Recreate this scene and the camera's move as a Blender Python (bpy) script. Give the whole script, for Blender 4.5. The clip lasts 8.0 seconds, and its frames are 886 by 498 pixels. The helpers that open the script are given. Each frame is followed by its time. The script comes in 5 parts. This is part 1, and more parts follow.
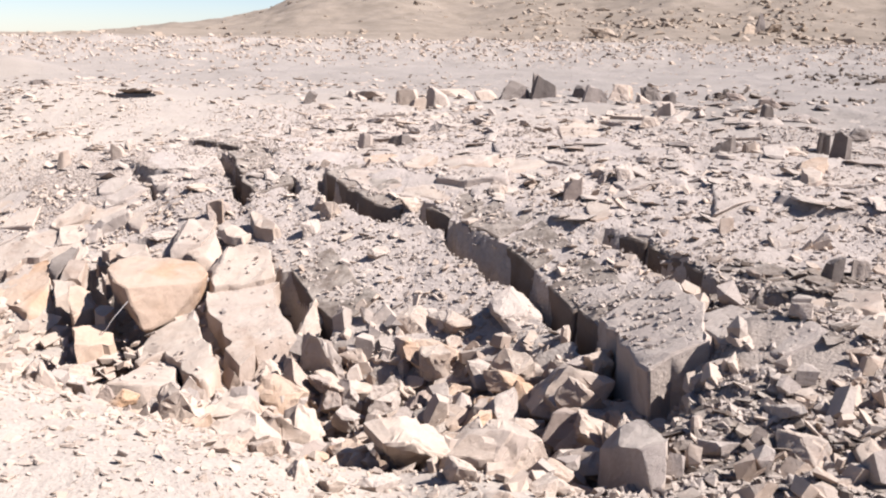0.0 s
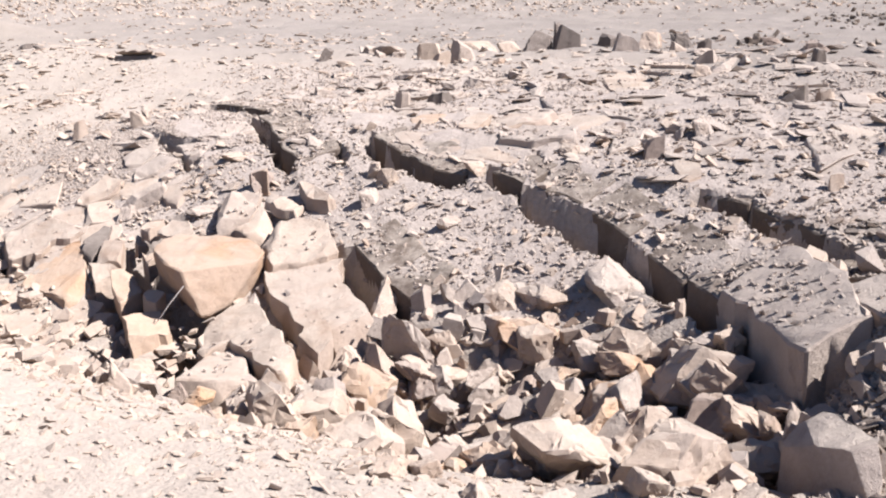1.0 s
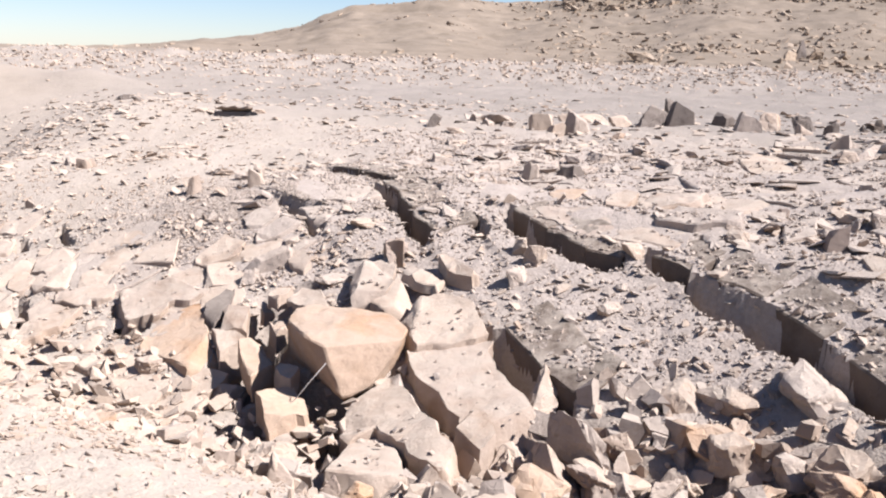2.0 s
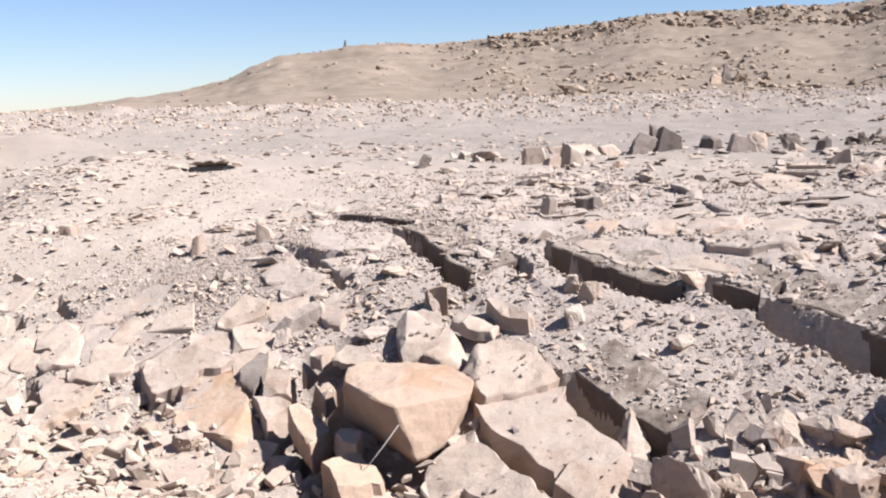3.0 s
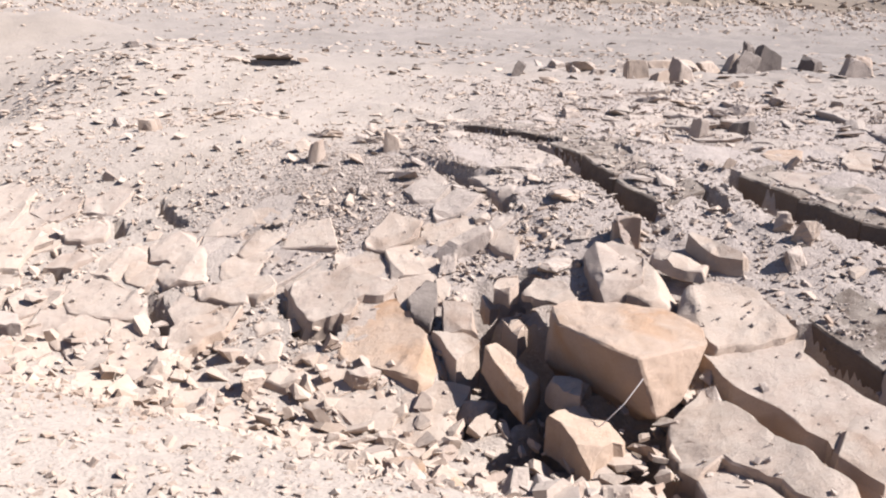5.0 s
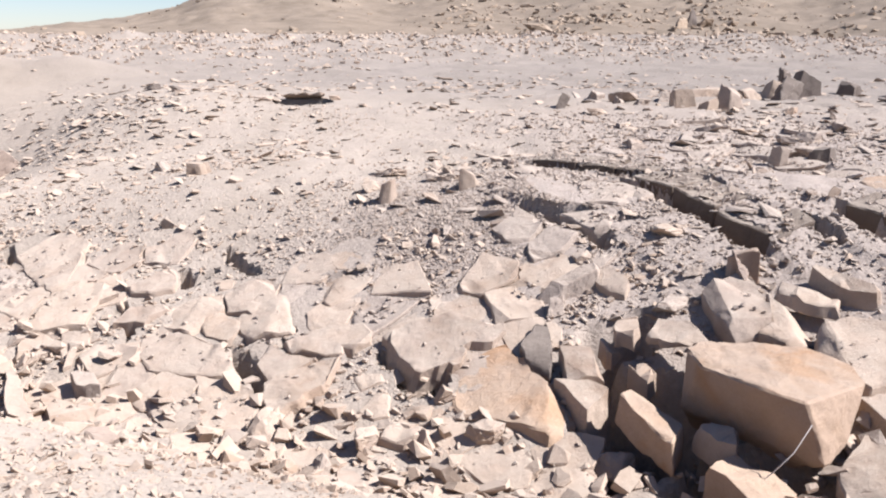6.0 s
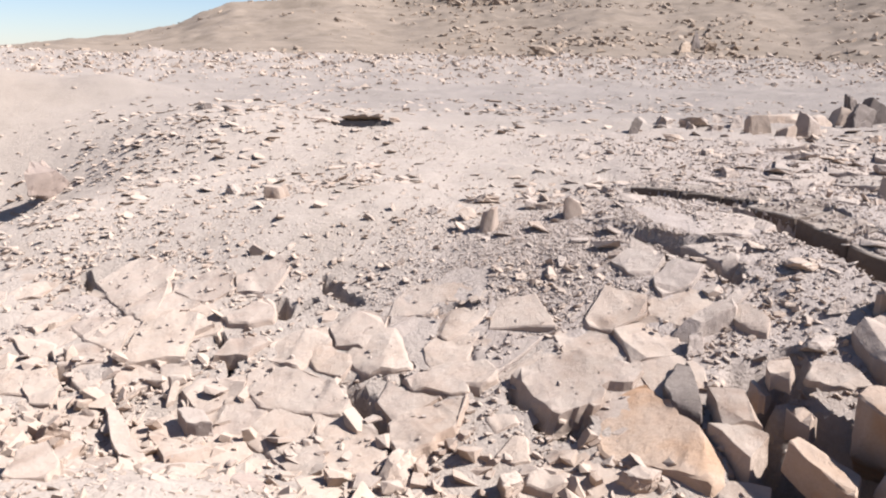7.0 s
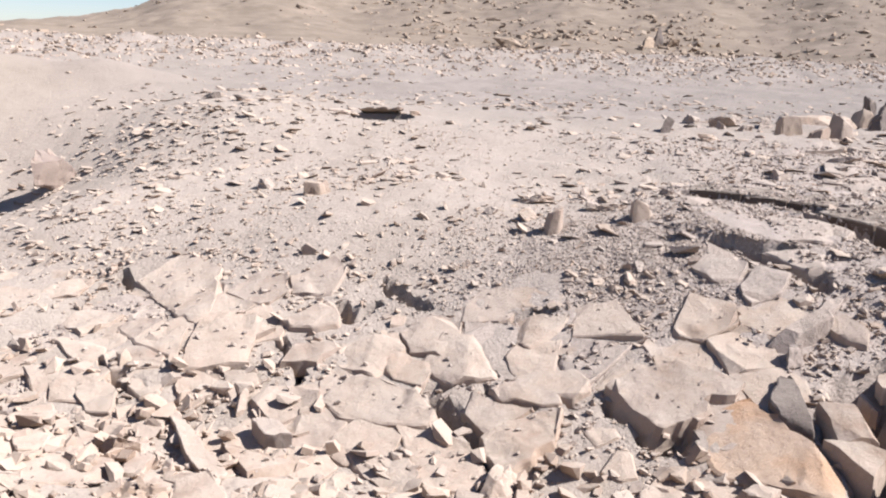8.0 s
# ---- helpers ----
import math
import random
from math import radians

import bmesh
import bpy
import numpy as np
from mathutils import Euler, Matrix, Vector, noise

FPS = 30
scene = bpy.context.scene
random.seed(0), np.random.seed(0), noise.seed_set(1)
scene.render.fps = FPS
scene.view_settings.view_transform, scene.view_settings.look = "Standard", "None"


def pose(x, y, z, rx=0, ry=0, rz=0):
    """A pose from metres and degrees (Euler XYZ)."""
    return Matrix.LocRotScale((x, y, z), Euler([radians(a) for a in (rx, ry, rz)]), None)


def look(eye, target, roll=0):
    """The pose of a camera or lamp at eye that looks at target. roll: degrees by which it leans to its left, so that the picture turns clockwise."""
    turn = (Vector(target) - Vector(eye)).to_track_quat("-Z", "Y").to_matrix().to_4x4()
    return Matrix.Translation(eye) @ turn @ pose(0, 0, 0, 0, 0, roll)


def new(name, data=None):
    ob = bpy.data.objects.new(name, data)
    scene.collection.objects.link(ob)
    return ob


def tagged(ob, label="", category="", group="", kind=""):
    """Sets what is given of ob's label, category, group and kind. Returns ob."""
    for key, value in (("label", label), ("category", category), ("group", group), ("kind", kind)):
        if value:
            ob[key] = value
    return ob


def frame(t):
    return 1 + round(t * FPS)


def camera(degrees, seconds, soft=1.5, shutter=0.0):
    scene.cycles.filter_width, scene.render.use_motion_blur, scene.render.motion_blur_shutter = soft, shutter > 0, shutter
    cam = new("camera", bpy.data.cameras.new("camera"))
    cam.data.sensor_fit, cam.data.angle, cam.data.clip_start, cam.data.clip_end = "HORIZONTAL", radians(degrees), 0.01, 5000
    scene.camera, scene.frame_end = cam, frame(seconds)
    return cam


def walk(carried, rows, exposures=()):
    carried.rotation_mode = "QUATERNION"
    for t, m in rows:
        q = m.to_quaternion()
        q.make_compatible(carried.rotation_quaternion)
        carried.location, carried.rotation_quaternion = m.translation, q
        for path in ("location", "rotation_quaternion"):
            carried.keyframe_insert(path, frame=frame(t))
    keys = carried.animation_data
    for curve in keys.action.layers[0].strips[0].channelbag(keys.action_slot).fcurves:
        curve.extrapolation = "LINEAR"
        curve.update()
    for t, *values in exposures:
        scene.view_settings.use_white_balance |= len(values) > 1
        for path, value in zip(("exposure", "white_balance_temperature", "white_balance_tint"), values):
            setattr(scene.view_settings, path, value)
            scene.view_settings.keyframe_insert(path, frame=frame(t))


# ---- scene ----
cam = camera(49.0, 8.0, soft=2.1)
METRES, EYE, TILT, LEAN, TURN = 7.2, 1.6, -12.2, -1.0, 0.0
ROWS = [
    (0.0, 0.0, 0.0, 0.0, -0.0, 0.0, 0.0),
    (0.5, -0.0524, 0.035, 0.008, -3.1, -1.16, -0.85),
    (1.0, -0.102, 0.0816, 0.0171, -1.53, -2.77, 1.89),
    (1.5, -0.1572, 0.1171, 0.0248, -1.04, -1.11, -2.69),
    (2.0, -0.2107, 0.1595, 0.0298, 0.97, 1.17, -1.31),
    (3.5, -0.371, 0.2327, 0.041, -4.43, 3.65, 5.19),
    (4.0, -0.422, 0.2593, 0.0508, -7.61, 0.49, 3.31),
    (4.5, -0.4711, 0.2964, 0.0589, -6.8, -1.89, 2.48),
    (5.0, -0.5226, 0.3294, 0.0648, -4.83, -2.2, 0.17),
    (6.5, -0.689, 0.4155, 0.0785, -6.85, 0.74, 2.4),
    (7.0, -0.7449, 0.4419, 0.0872, -6.65, 0.95, 1.28),
    (7.5, -0.7995, 0.4607, 0.0927, -7.94, 0.47, 0.73),
    (8.0, -0.8525, 0.4937, 0.1013, -9.37, 0.34, 0.54),
]
walk(cam, [(t, pose(0, 0, EYE, TILT, LEAN, TURN) @ pose(METRES * x, METRES * y, METRES * z, 90 + pitch, roll, yaw)) for t, x, y, z, yaw, pitch, roll in ROWS],
     exposures=[(0.0, 1.42, 5930, 10.5), (8.0, 1.36, 5930, 10.5)])

# ---- sky, sun, exposure ----
SUN_AZ, SUN_EL = 112.0, 46.0          # degrees clockwise from +y, and up
world = bpy.data.worlds.new("desert_sky")
scene.world = world
world.use_nodes = True
wn = world.node_tree.nodes
sky = wn.new("ShaderNodeTexSky")
sky.sky_type = "NISHITA"
sky.sun_disc = False
sky.sun_elevation, sky.sun_rotation = radians(SUN_EL), radians(SUN_AZ)
sky.altitude, sky.air_density, sky.dust_density, sky.ozone_density = 1200, 1.0, 0.25, 2.0
tint = wn.new("ShaderNodeMix")
tint.data_type, tint.blend_type = "RGBA", "MULTIPLY"
tint.inputs[0].default_value, tint.inputs[7].default_value = 1.0, (0.88, 0.86, 0.94, 1)
world.node_tree.links.new(sky.outputs[0], tint.inputs[6])
world.node_tree.links.new(tint.outputs[2], wn["Background"].inputs[0])
wn["Background"].inputs[1].default_value = 0.05
lamp = bpy.data.lights.new("sun", "SUN")
lamp.energy, lamp.angle, lamp.color = 5.0, radians(0.53), (1.0, 0.955, 0.91)
sun = new("sun", lamp)
sd = Vector((math.sin(radians(SUN_AZ)) * math.cos(radians(SUN_EL)), math.cos(radians(SUN_AZ)) * math.cos(radians(SUN_EL)), math.sin(radians(SUN_EL))))
sun.matrix_world = look(sd * 50, (0, 0, 0))


# ---- materials ----
def rock_material(name, stops, scale=3.0, bump=0.4, rough=0.92, dust=0.35, grain=60.0, stain=None, pebble=0.0, speck=0.32):
    """Dry stone: stops are the three colours of a broad noise, with fine grain, pits and pale dust on the tops."""
    m = bpy.data.materials.new(name)
    m.use_nodes = True
    nt = m.node_tree
    nd, ln = nt.nodes, nt.links
    bs = nd["Principled BSDF"]
    bs.inputs["Roughness"].default_value = rough
    bs.inputs["Specular IOR Level"].default_value = 0.15
    bs.inputs["Diffuse Roughness"].default_value = 0.35
    geo = nd.new("ShaderNodeNewGeometry")
    info = nd.new("ShaderNodeObjectInfo")

    def nz(sc, det, ro=0.6, dist=0.0):
        n = nd.new("ShaderNodeTexNoise")
        n.inputs["Scale"].default_value, n.inputs["Detail"].default_value = sc, det
        n.inputs["Roughness"].default_value, n.inputs["Distortion"].default_value = ro, dist
        ln.new(geo.outputs["Position"], n.inputs["Vector"])
        return n.outputs["Fac"]

    def ramp(src, pts):
        r = nd.new("ShaderNodeValToRGB")
        el = r.color_ramp.elements
        while len(el) < len(pts):
            el.new(0.5)
        for e, (p, c) in zip(el, pts):
            e.position, e.color = p, (c, c, c, 1) if isinstance(c, float) else (*c, 1)
        ln.new(src, r.inputs[0])
        return r.outputs[0]

    def mix(kind, fac, a, b):
        x = nd.new("ShaderNodeMix")
        x.data_type, x.blend_type = "RGBA", kind
        for sock, val in ((x.inputs[0], fac), (x.inputs[6], a), (x.inputs[7], b)):
            if isinstance(val, float):
                sock.default_value = val
            elif isinstance(val, tuple):
                sock.default_value = (*val, 1)
            else:
                ln.new(val, sock)
        return x.outputs[2]

    broad = nz(scale, 5, 0.65, 0.4)
    col = ramp(broad, [(0.32, stops[0]), (0.5, stops[1]), (0.68, stops[2])])
    fine = nz(grain, 6, 0.75)
    col = mix("MULTIPLY", speck, col, ramp(fine, [(0.3, 0.66), (0.5, 0.97), (0.7, 1.14)]))
    if stain:
        col = mix("MIX", ramp(nz(scale * 0.6, 3, 0.5, 1.0), [(0.52, 0.0), (0.66, 0.75)]), col, stain)
    # each stone a little apart from the next
    rnd = nd.new("ShaderNodeMath")
    rnd.operation = "ADD"
    ln.new(info.outputs["Random"], rnd.inputs[0])
    ln.new(geo.outputs["Random Per Island"], rnd.inputs[1])
    fr = nd.new("ShaderNodeMath")
    fr.operation = "FRACT"
    ln.new(rnd.outputs[0], fr.inputs[0])
    col = mix("MULTIPLY", 1.0, col, ramp(fr.outputs[0], [(0.0, (0.87, 0.85, 0.84)), (0.5, (1.0, 0.98, 0.95)), (1.0, (1.07, 1.03, 0.98))]))
    # settled dust on surfaces that face up
    sep = nd.new("ShaderNodeSeparateXYZ")
    ln.new(geo.outputs["Normal"], sep.inputs[0])
    mul = nd.new("ShaderNodeMath")
    mul.operation = "MULTIPLY"
    ln.new(ramp(sep.outputs[2], [(0.45, 0.0), (0.9, 1.0)]), mul.inputs[0])
    ln.new(ramp(nz(7.0, 6, 0.7), [(0.35, 0.0), (0.65, dust)]), mul.inputs[1])
    col = mix("MIX", mul.outputs[0], col, DUST)
    ln.new(col, bs.inputs["Base Color"])
    b1 = nd.new("ShaderNodeBump")
    b1.inputs["Strength"].default_value, b1.inputs["Distance"].default_value = bump, 0.03
    ln.new(nz(14.0, 8, 0.7), b1.inputs["Height"])
    b2 = nd.new("ShaderNodeBump")
    b2.inputs["Strength"].default_value, b2.inputs["Distance"].default_value = bump, 0.006
    ln.new(fine, b2.inputs["Height"])
    ln.new(b1.outputs[0], b2.inputs["Normal"])
    last = b2
    # a crust of small pebbles
    for feature, sc, strength, dist, lo, hi in (("F1", 46.0, pebble, 0.016, 0.9, 0.1),):
        if not strength:
            continue
        warp = nd.new("ShaderNodeVectorMath")
        warp.operation = "MULTIPLY_ADD"
        wob = nd.new("ShaderNodeTexNoise")
        wob.inputs["Scale"].default_value, wob.inputs["Detail"].default_value = 6.0, 4
        ln.new(geo.outputs["Position"], wob.inputs["Vector"])
        ln.new(wob.outputs["Color"], warp.inputs[0])
        warp.inputs[1].default_value = (0.12, 0.12, 0.12)
        ln.new(geo.outputs["Position"], warp.inputs[2])
        vo = nd.new("ShaderNodeTexVoronoi")
        vo.feature = feature
        vo.inputs["Scale"].default_value = sc
        ln.new(warp.outputs[0], vo.inputs["Vector"])
        mr = nd.new("ShaderNodeMapRange")
        mr.inputs[1].default_value, mr.inputs[2].default_value = min(lo, hi), max(lo, hi)
        mr.inputs[3].default_value, mr.inputs[4].default_value = (0.0, 1.0) if lo < hi else (1.0, 0.0)
        ln.new(vo.outputs["Distance"], mr.inputs[0])
        bu = nd.new("ShaderNodeBump")
        bu.inputs["Strength"].default_value, bu.inputs["Distance"].default_value = strength, dist
        ln.new(mr.outputs[0], bu.inputs["Height"])
        ln.new(last.outputs[0], bu.inputs["Normal"])
        last = bu
    ln.new(last.outputs[0], bs.inputs["Normal"])
    return m


DUST = (0.393, 0.324, 0.259)
TAN = rock_material("tan_sandstone", [(0.338, 0.262, 0.203), (0.397, 0.312, 0.249), (0.365, 0.281, 0.218)], 2.2, 0.55, dust=0.6, stain=(0.274, 0.194, 0.141))
ORANGE = rock_material("ochre_sandstone", [(0.347, 0.243, 0.167), (0.388, 0.283, 0.207), (0.364, 0.261, 0.188)], 3.0, 0.6, dust=0.3, stain=(0.347, 0.205, 0.113))
GREY = rock_material("grey_limestone", [(0.288, 0.232, 0.193), (0.369, 0.300, 0.251), (0.333, 0.270, 0.226)], 3.0, 0.7, dust=0.5)
DARK = rock_material("dark_weathered_stone", [(0.117, 0.093, 0.079), (0.172, 0.138, 0.117), (0.151, 0.124, 0.107)], 2.0, 0.6, dust=0.3)
PINK = rock_material("reddish_stone", [(0.234, 0.177, 0.144), (0.272, 0.210, 0.172), (0.255, 0.198, 0.165)], 2.5, 0.4, dust=0.3)
# brown of the fissure faces, darkened further to stand in for their shade
SHADED_BEDROCK = rock_material("brown_bedrock", [(0.102, 0.076, 0.058), (0.143, 0.108, 0.085), (0.122, 0.092, 0.072)], 2.5, 0.6, dust=0.7)
HILLROCK = rock_material("brown_ledge_rock", [(0.205, 0.155, 0.112), (0.302, 0.230, 0.170), (0.262, 0.202, 0.149)], 0.5, 0.5, dust=0.3, grain=4.0)

# ---- lie of the land: u runs along the walk, v away from it across the trough ----
KV = np.array([-60, 2.45, 3.0, 3.6, 4.2, 4.7, 5.2, 6.0, 6.6, 7.3, 9.0, 12.0, 18.0, 30.0, 60.0, 400.0])
KZ = np.array([0.0, 0.03, -0.13, -0.55, -0.9, -0.9, -0.63, -0.22, 0.10, 0.35, 0.47, 0.70, 0.92, 1.1, 1.35, 1.5])


def step(a, b, x):
    t = np.clip((x - a) / (b - a), 0, 1)
    return t * t * (3 - 2 * t)


def hump(x, y, cx, cy, rx, ry, turn=0.0):
    c, s = math.cos(radians(turn)), math.sin(radians(turn))
    dx, dy = x - cx, y - cy
    return np.exp(-(((dx * c + dy * s) / rx) ** 2 + ((-dx * s + dy * c) / ry) ** 2))


def uv_of(x, y):
    return -0.865 * x + 0.5 * y, 0.5 * x + 0.865 * y


def land(x, y):
    """Height of the ground without its cracks and grain."""
    x, y = np.asarray(x, float), np.asarray(y, float)
    u, v = uv_of(x, y)
    # the bank that the walk follows ends sooner at both ends
    v = v + (0.7 * (1 - step(1.0, 2.6, u)) + 0.9 * step(8.3, 10.3, u)) * (1 - step(2.8, 4.6, v))
    z = sum(np.interp(v + d, KV, KZ) for d in (-0.2, -0.07, 0.07, 0.2)) / 4
    near = 1 - step(8.6, 10.8, v)
    z = z - near * step(4.8, 6.5, v) * (0.15 * step(7.5, 10.0, u) + 0.2 * step(10.5, 12.5, u)) + 0.12 * (1 - step(1.5, 4.5, u)) * step(5, 8, v) * (1 - step(12, 18, v))
    z = z + 0.6 * (1 - step(0.6, 3.2, u)) * step(3.0, 3.8, v) * (1 - step(5.2, 7.0, v))
    z = z + 0.13 * step(1.2, 2.2, u) * (1 - step(5.2, 6.2, u)) * step(3.3, 3.9, v) * (1 - step(4.9, 5.6, v))
    z = z + 0.26 * (1 - step(1.0, 1.9, u)) * step(3.9, 4.4, v) * (1 - step(5.0, 5.7, v))
    z = z + 0.15 * hump(x, y, -7.0, 16.0, 1.5, 2.2, 20) - 0.85 * hump(x, y, -9.9, 15.4, 1.9, 2.6)
    z = z + 0.4 * hump(x, y, -13.0, 21.0, 3.0, 2.6, -15) + 0.2 * hump(x, y, -11.6, 20.6, 2.4, 1.3) + 0.22 * hump(x, y, -8.9, 20.4, 0.8, 0.9)
    # low windrow of broken stone before the plain
    z = z + 0.5 * hump(0 * x, y, 0, 28.5, 1, 3.6)
    # the hill: a gentle foot, a scree slope and a flat top
    r, b = np.hypot(x + 3, y - 2), np.degrees(np.arctan2(-(x + 3), y - 2))
    e = np.interp(-b, [-60, -26, -18, -12, -9, -7.5, -6, -2.3, 3, 8, 10.5, 19, 30, 60], [-0.45, -0.35, 0.12, 0.95, 1.5, 2.15, 2.75, 3.2, 3.4, 3.7, 4.2, 4.6, 4.9, 5.2])
    q = (r - 85 + 3 * np.sin(b * 0.31) + 2 * np.sin(b * 0.83 + 1)) / 95
    p = 0.62 * step(0, 1, q) * np.clip(q, 0, 1) ** 0.3 + 0.28 * np.clip(q, 0, 1) + 0.10 * step(0.80, 0.84, q)
    z = z + np.tan(np.radians(e)) * 180 * p
    return z


# ---- the ground, one sheet from underfoot to the skyline ----
def cells(x, y, size, seed, stretch=1.0, turn=0.0):
    """Cell noise: distance to the border, and a number and a lean of its own for each cell."""
    c, s = math.cos(radians(turn)), math.sin(radians(turn))
    px, py = (x * c + y * s) / size / stretch, (-x * s + y * c) / size
    ix, iy = np.floor(px), np.floor(py)
    f1, f2 = np.full(x.shape, 9.0), np.full(x.shape, 9.0)
    best = np.zeros((3,) + x.shape)
    for ox in (-1, 0, 1):
        for oy in (-1, 0, 1):
            gx, gy = ix + ox, iy + oy
            h = np.sin(gx * 127.1 + gy * 311.7 + seed) * 43758.5453
            k = np.sin(gx * 269.5 + gy * 183.3 + seed) * 24634.6345
            hx, hy = h - np.floor(h), k - np.floor(k)
            dx, dy = gx + hx - px, gy + hy - py
            d = np.hypot(dx, dy)
            closer = d < f1
            f2 = np.where(closer, f1, np.minimum(f2, d))
            f1 = np.where(closer, d, f1)
            best = np.where(closer, np.array([hx * 7 % 1, dx * size, dy * size]), best)
    return (f2 - f1) * size, best[0], best[1], best[2]


def value_noise(x, y, size, seed):
    px, py = x / size, y / size
    ix, iy = np.floor(px), np.floor(py)
    fx, fy = px - ix, py - iy
    fx, fy = fx * fx * (3 - 2 * fx), fy * fy * (3 - 2 * fy)

    def h(a, b):
        k = np.sin(a * 127.1 + b * 311.7 + seed * 17.3) * 43758.5453
        return k - np.floor(k)
    return (h(ix, iy) * (1 - fx) + h(ix + 1, iy) * fx) * (1 - fy) + (h(ix, iy + 1) * (1 - fx) + h(ix + 1, iy + 1) * fx) * fy - 0.5


# fissures: half width, depth, how far the side to the right of it stands up, and its course
FISSURES = [
    (.085, .45, .03, [(-1.13, 9.00), (-0.90, 8.51), (-0.62, 8.16), (-0.39, 7.94)]),
    (.07, .4, .02, [(-0.18, 8.00), (0.05, 7.65)]),
    (.085, .65, .045, [(0.10, 7.57), (0.40, 7.18), (0.62, 6.74), (0.84, 6.18), (0.98, 5.62), (1.13, 5.16)]),
    (.12, .6, .0, [(0.53, 5.73), (0.68, 5.30), (0.78, 4.83), (0.76, 4.18)]),
    (.085, .4, .03, [(1.17, 6.98), (1.41, 6.71), (1.57, 6.38), (1.70, 5.98), (1.84, 5.72)]),
    (.12, .4, .0, [(1.89, 5.58), (2.22, 5.38)]),
    (.09, .4, .03, [(-2.30, 10.13), (-1.97, 9.22), (-1.74, 8.70)]),
    (.05, .25, .03, [(-1.47, 8.99), (-1.31, 8.60)]),
    (.06, .25, .03, [(-2.98, 9.71), (-2.65, 9.14)]),
    (.12, .5, .03, [(-1.28, 7.48), (-1.04, 7.02), (-0.79, 6.71)]),
    (.05, .25, 0, [(0.20, 8.11), (0.23, 7.66)]),
    (.08, .35, .02, [(-2.89, 11.08), (-2.56, 10.74), (-2.29, 10.50), (-2.08, 10.27)]),
    (.08, .4, .02, [(-1.90, 10.35), (-1.85, 9.87), (-1.70, 9.69)]),
    (.05, .2, .03, [(-3.11, 9.92), (-2.94, 9.70), (-2.69, 9.53)]),
    (.04, .2, .0, [(-2.89, 9.52), (-2.71, 9.29)]),
    (.035, .25, .0, [(-7.36, 11.53), (-7.11, 10.94), (-6.90, 10.56)]),
    (.08, .3, .0, [(-5.22, 9.13), (-5.08, 8.78), (-4.94, 8.51)]),
    (.05, .3, .0, [(-4.25, 8.76), (-4.13, 8.50), (-4.06, 8.28)]),
    (.05, .25, .0, [(-5.72, 10.29), (-5.63, 10.09), (-5.48, 10.24)]),
    (.03, .15, .0, [(-5.50, 8.97), (-5.42, 8.68), (-5.31, 8.34)]),
    (.04, .2, .0, [(-7.25, 10.17), (-7.03, 9.71)]),
    (.03, .15, .0, [(-4.62, 9.09), (-4.43, 8.81)]),
    (.03, .15, .0, [(-4.94, 9.11), (-4.82, 8.95), (-4.66, 8.87)]),
    (.04, .15, .0, [(-6.31, 10.35), (-6.20, 10.21)]),
    (.03, .12, .0, [(-5.28, 9.27), (-4.86, 9.18)]),
    (.04, .2, 0, [(-6.17, 10.00), (-6.04, 9.74), (-5.99, 9.31)]),
    (.03, .15, 0, [(-5.35, 9.02), (-5.19, 8.63), (-4.98, 8.27)]),
    (.03, .15, 0, [(-4.66, 9.19), (-4.48, 8.86)]),
    (.03, .15, 0, [(-4.73, 9.68), (-4.53, 9.68), (-4.37, 9.59)]),
    (.04, .15, 0, [(-5.39, 10.40), (-5.11, 10.03)]),
]
# hollows: centre, radii, depth
HOLLOWS = [(-4.92, 15.5, 0.34, 0.24, 0.4), (-2.7, 15.4, 0.3, 0.15, 0.2), (-2.55, 6.95, 0.55, 0.5, 0.85), (-2.85, 7.75, 0.42, 0.36, 0.75), (-3.1, 7.55, 0.25, 0.25, 0.4), (-2.83, 8.38, 0.28, 0.2, 0.45), (-3.05, 8.05, 0.22, 0.2, 0.45), (-4.0, 8.38, 0.13, 0.1, 0.3)]


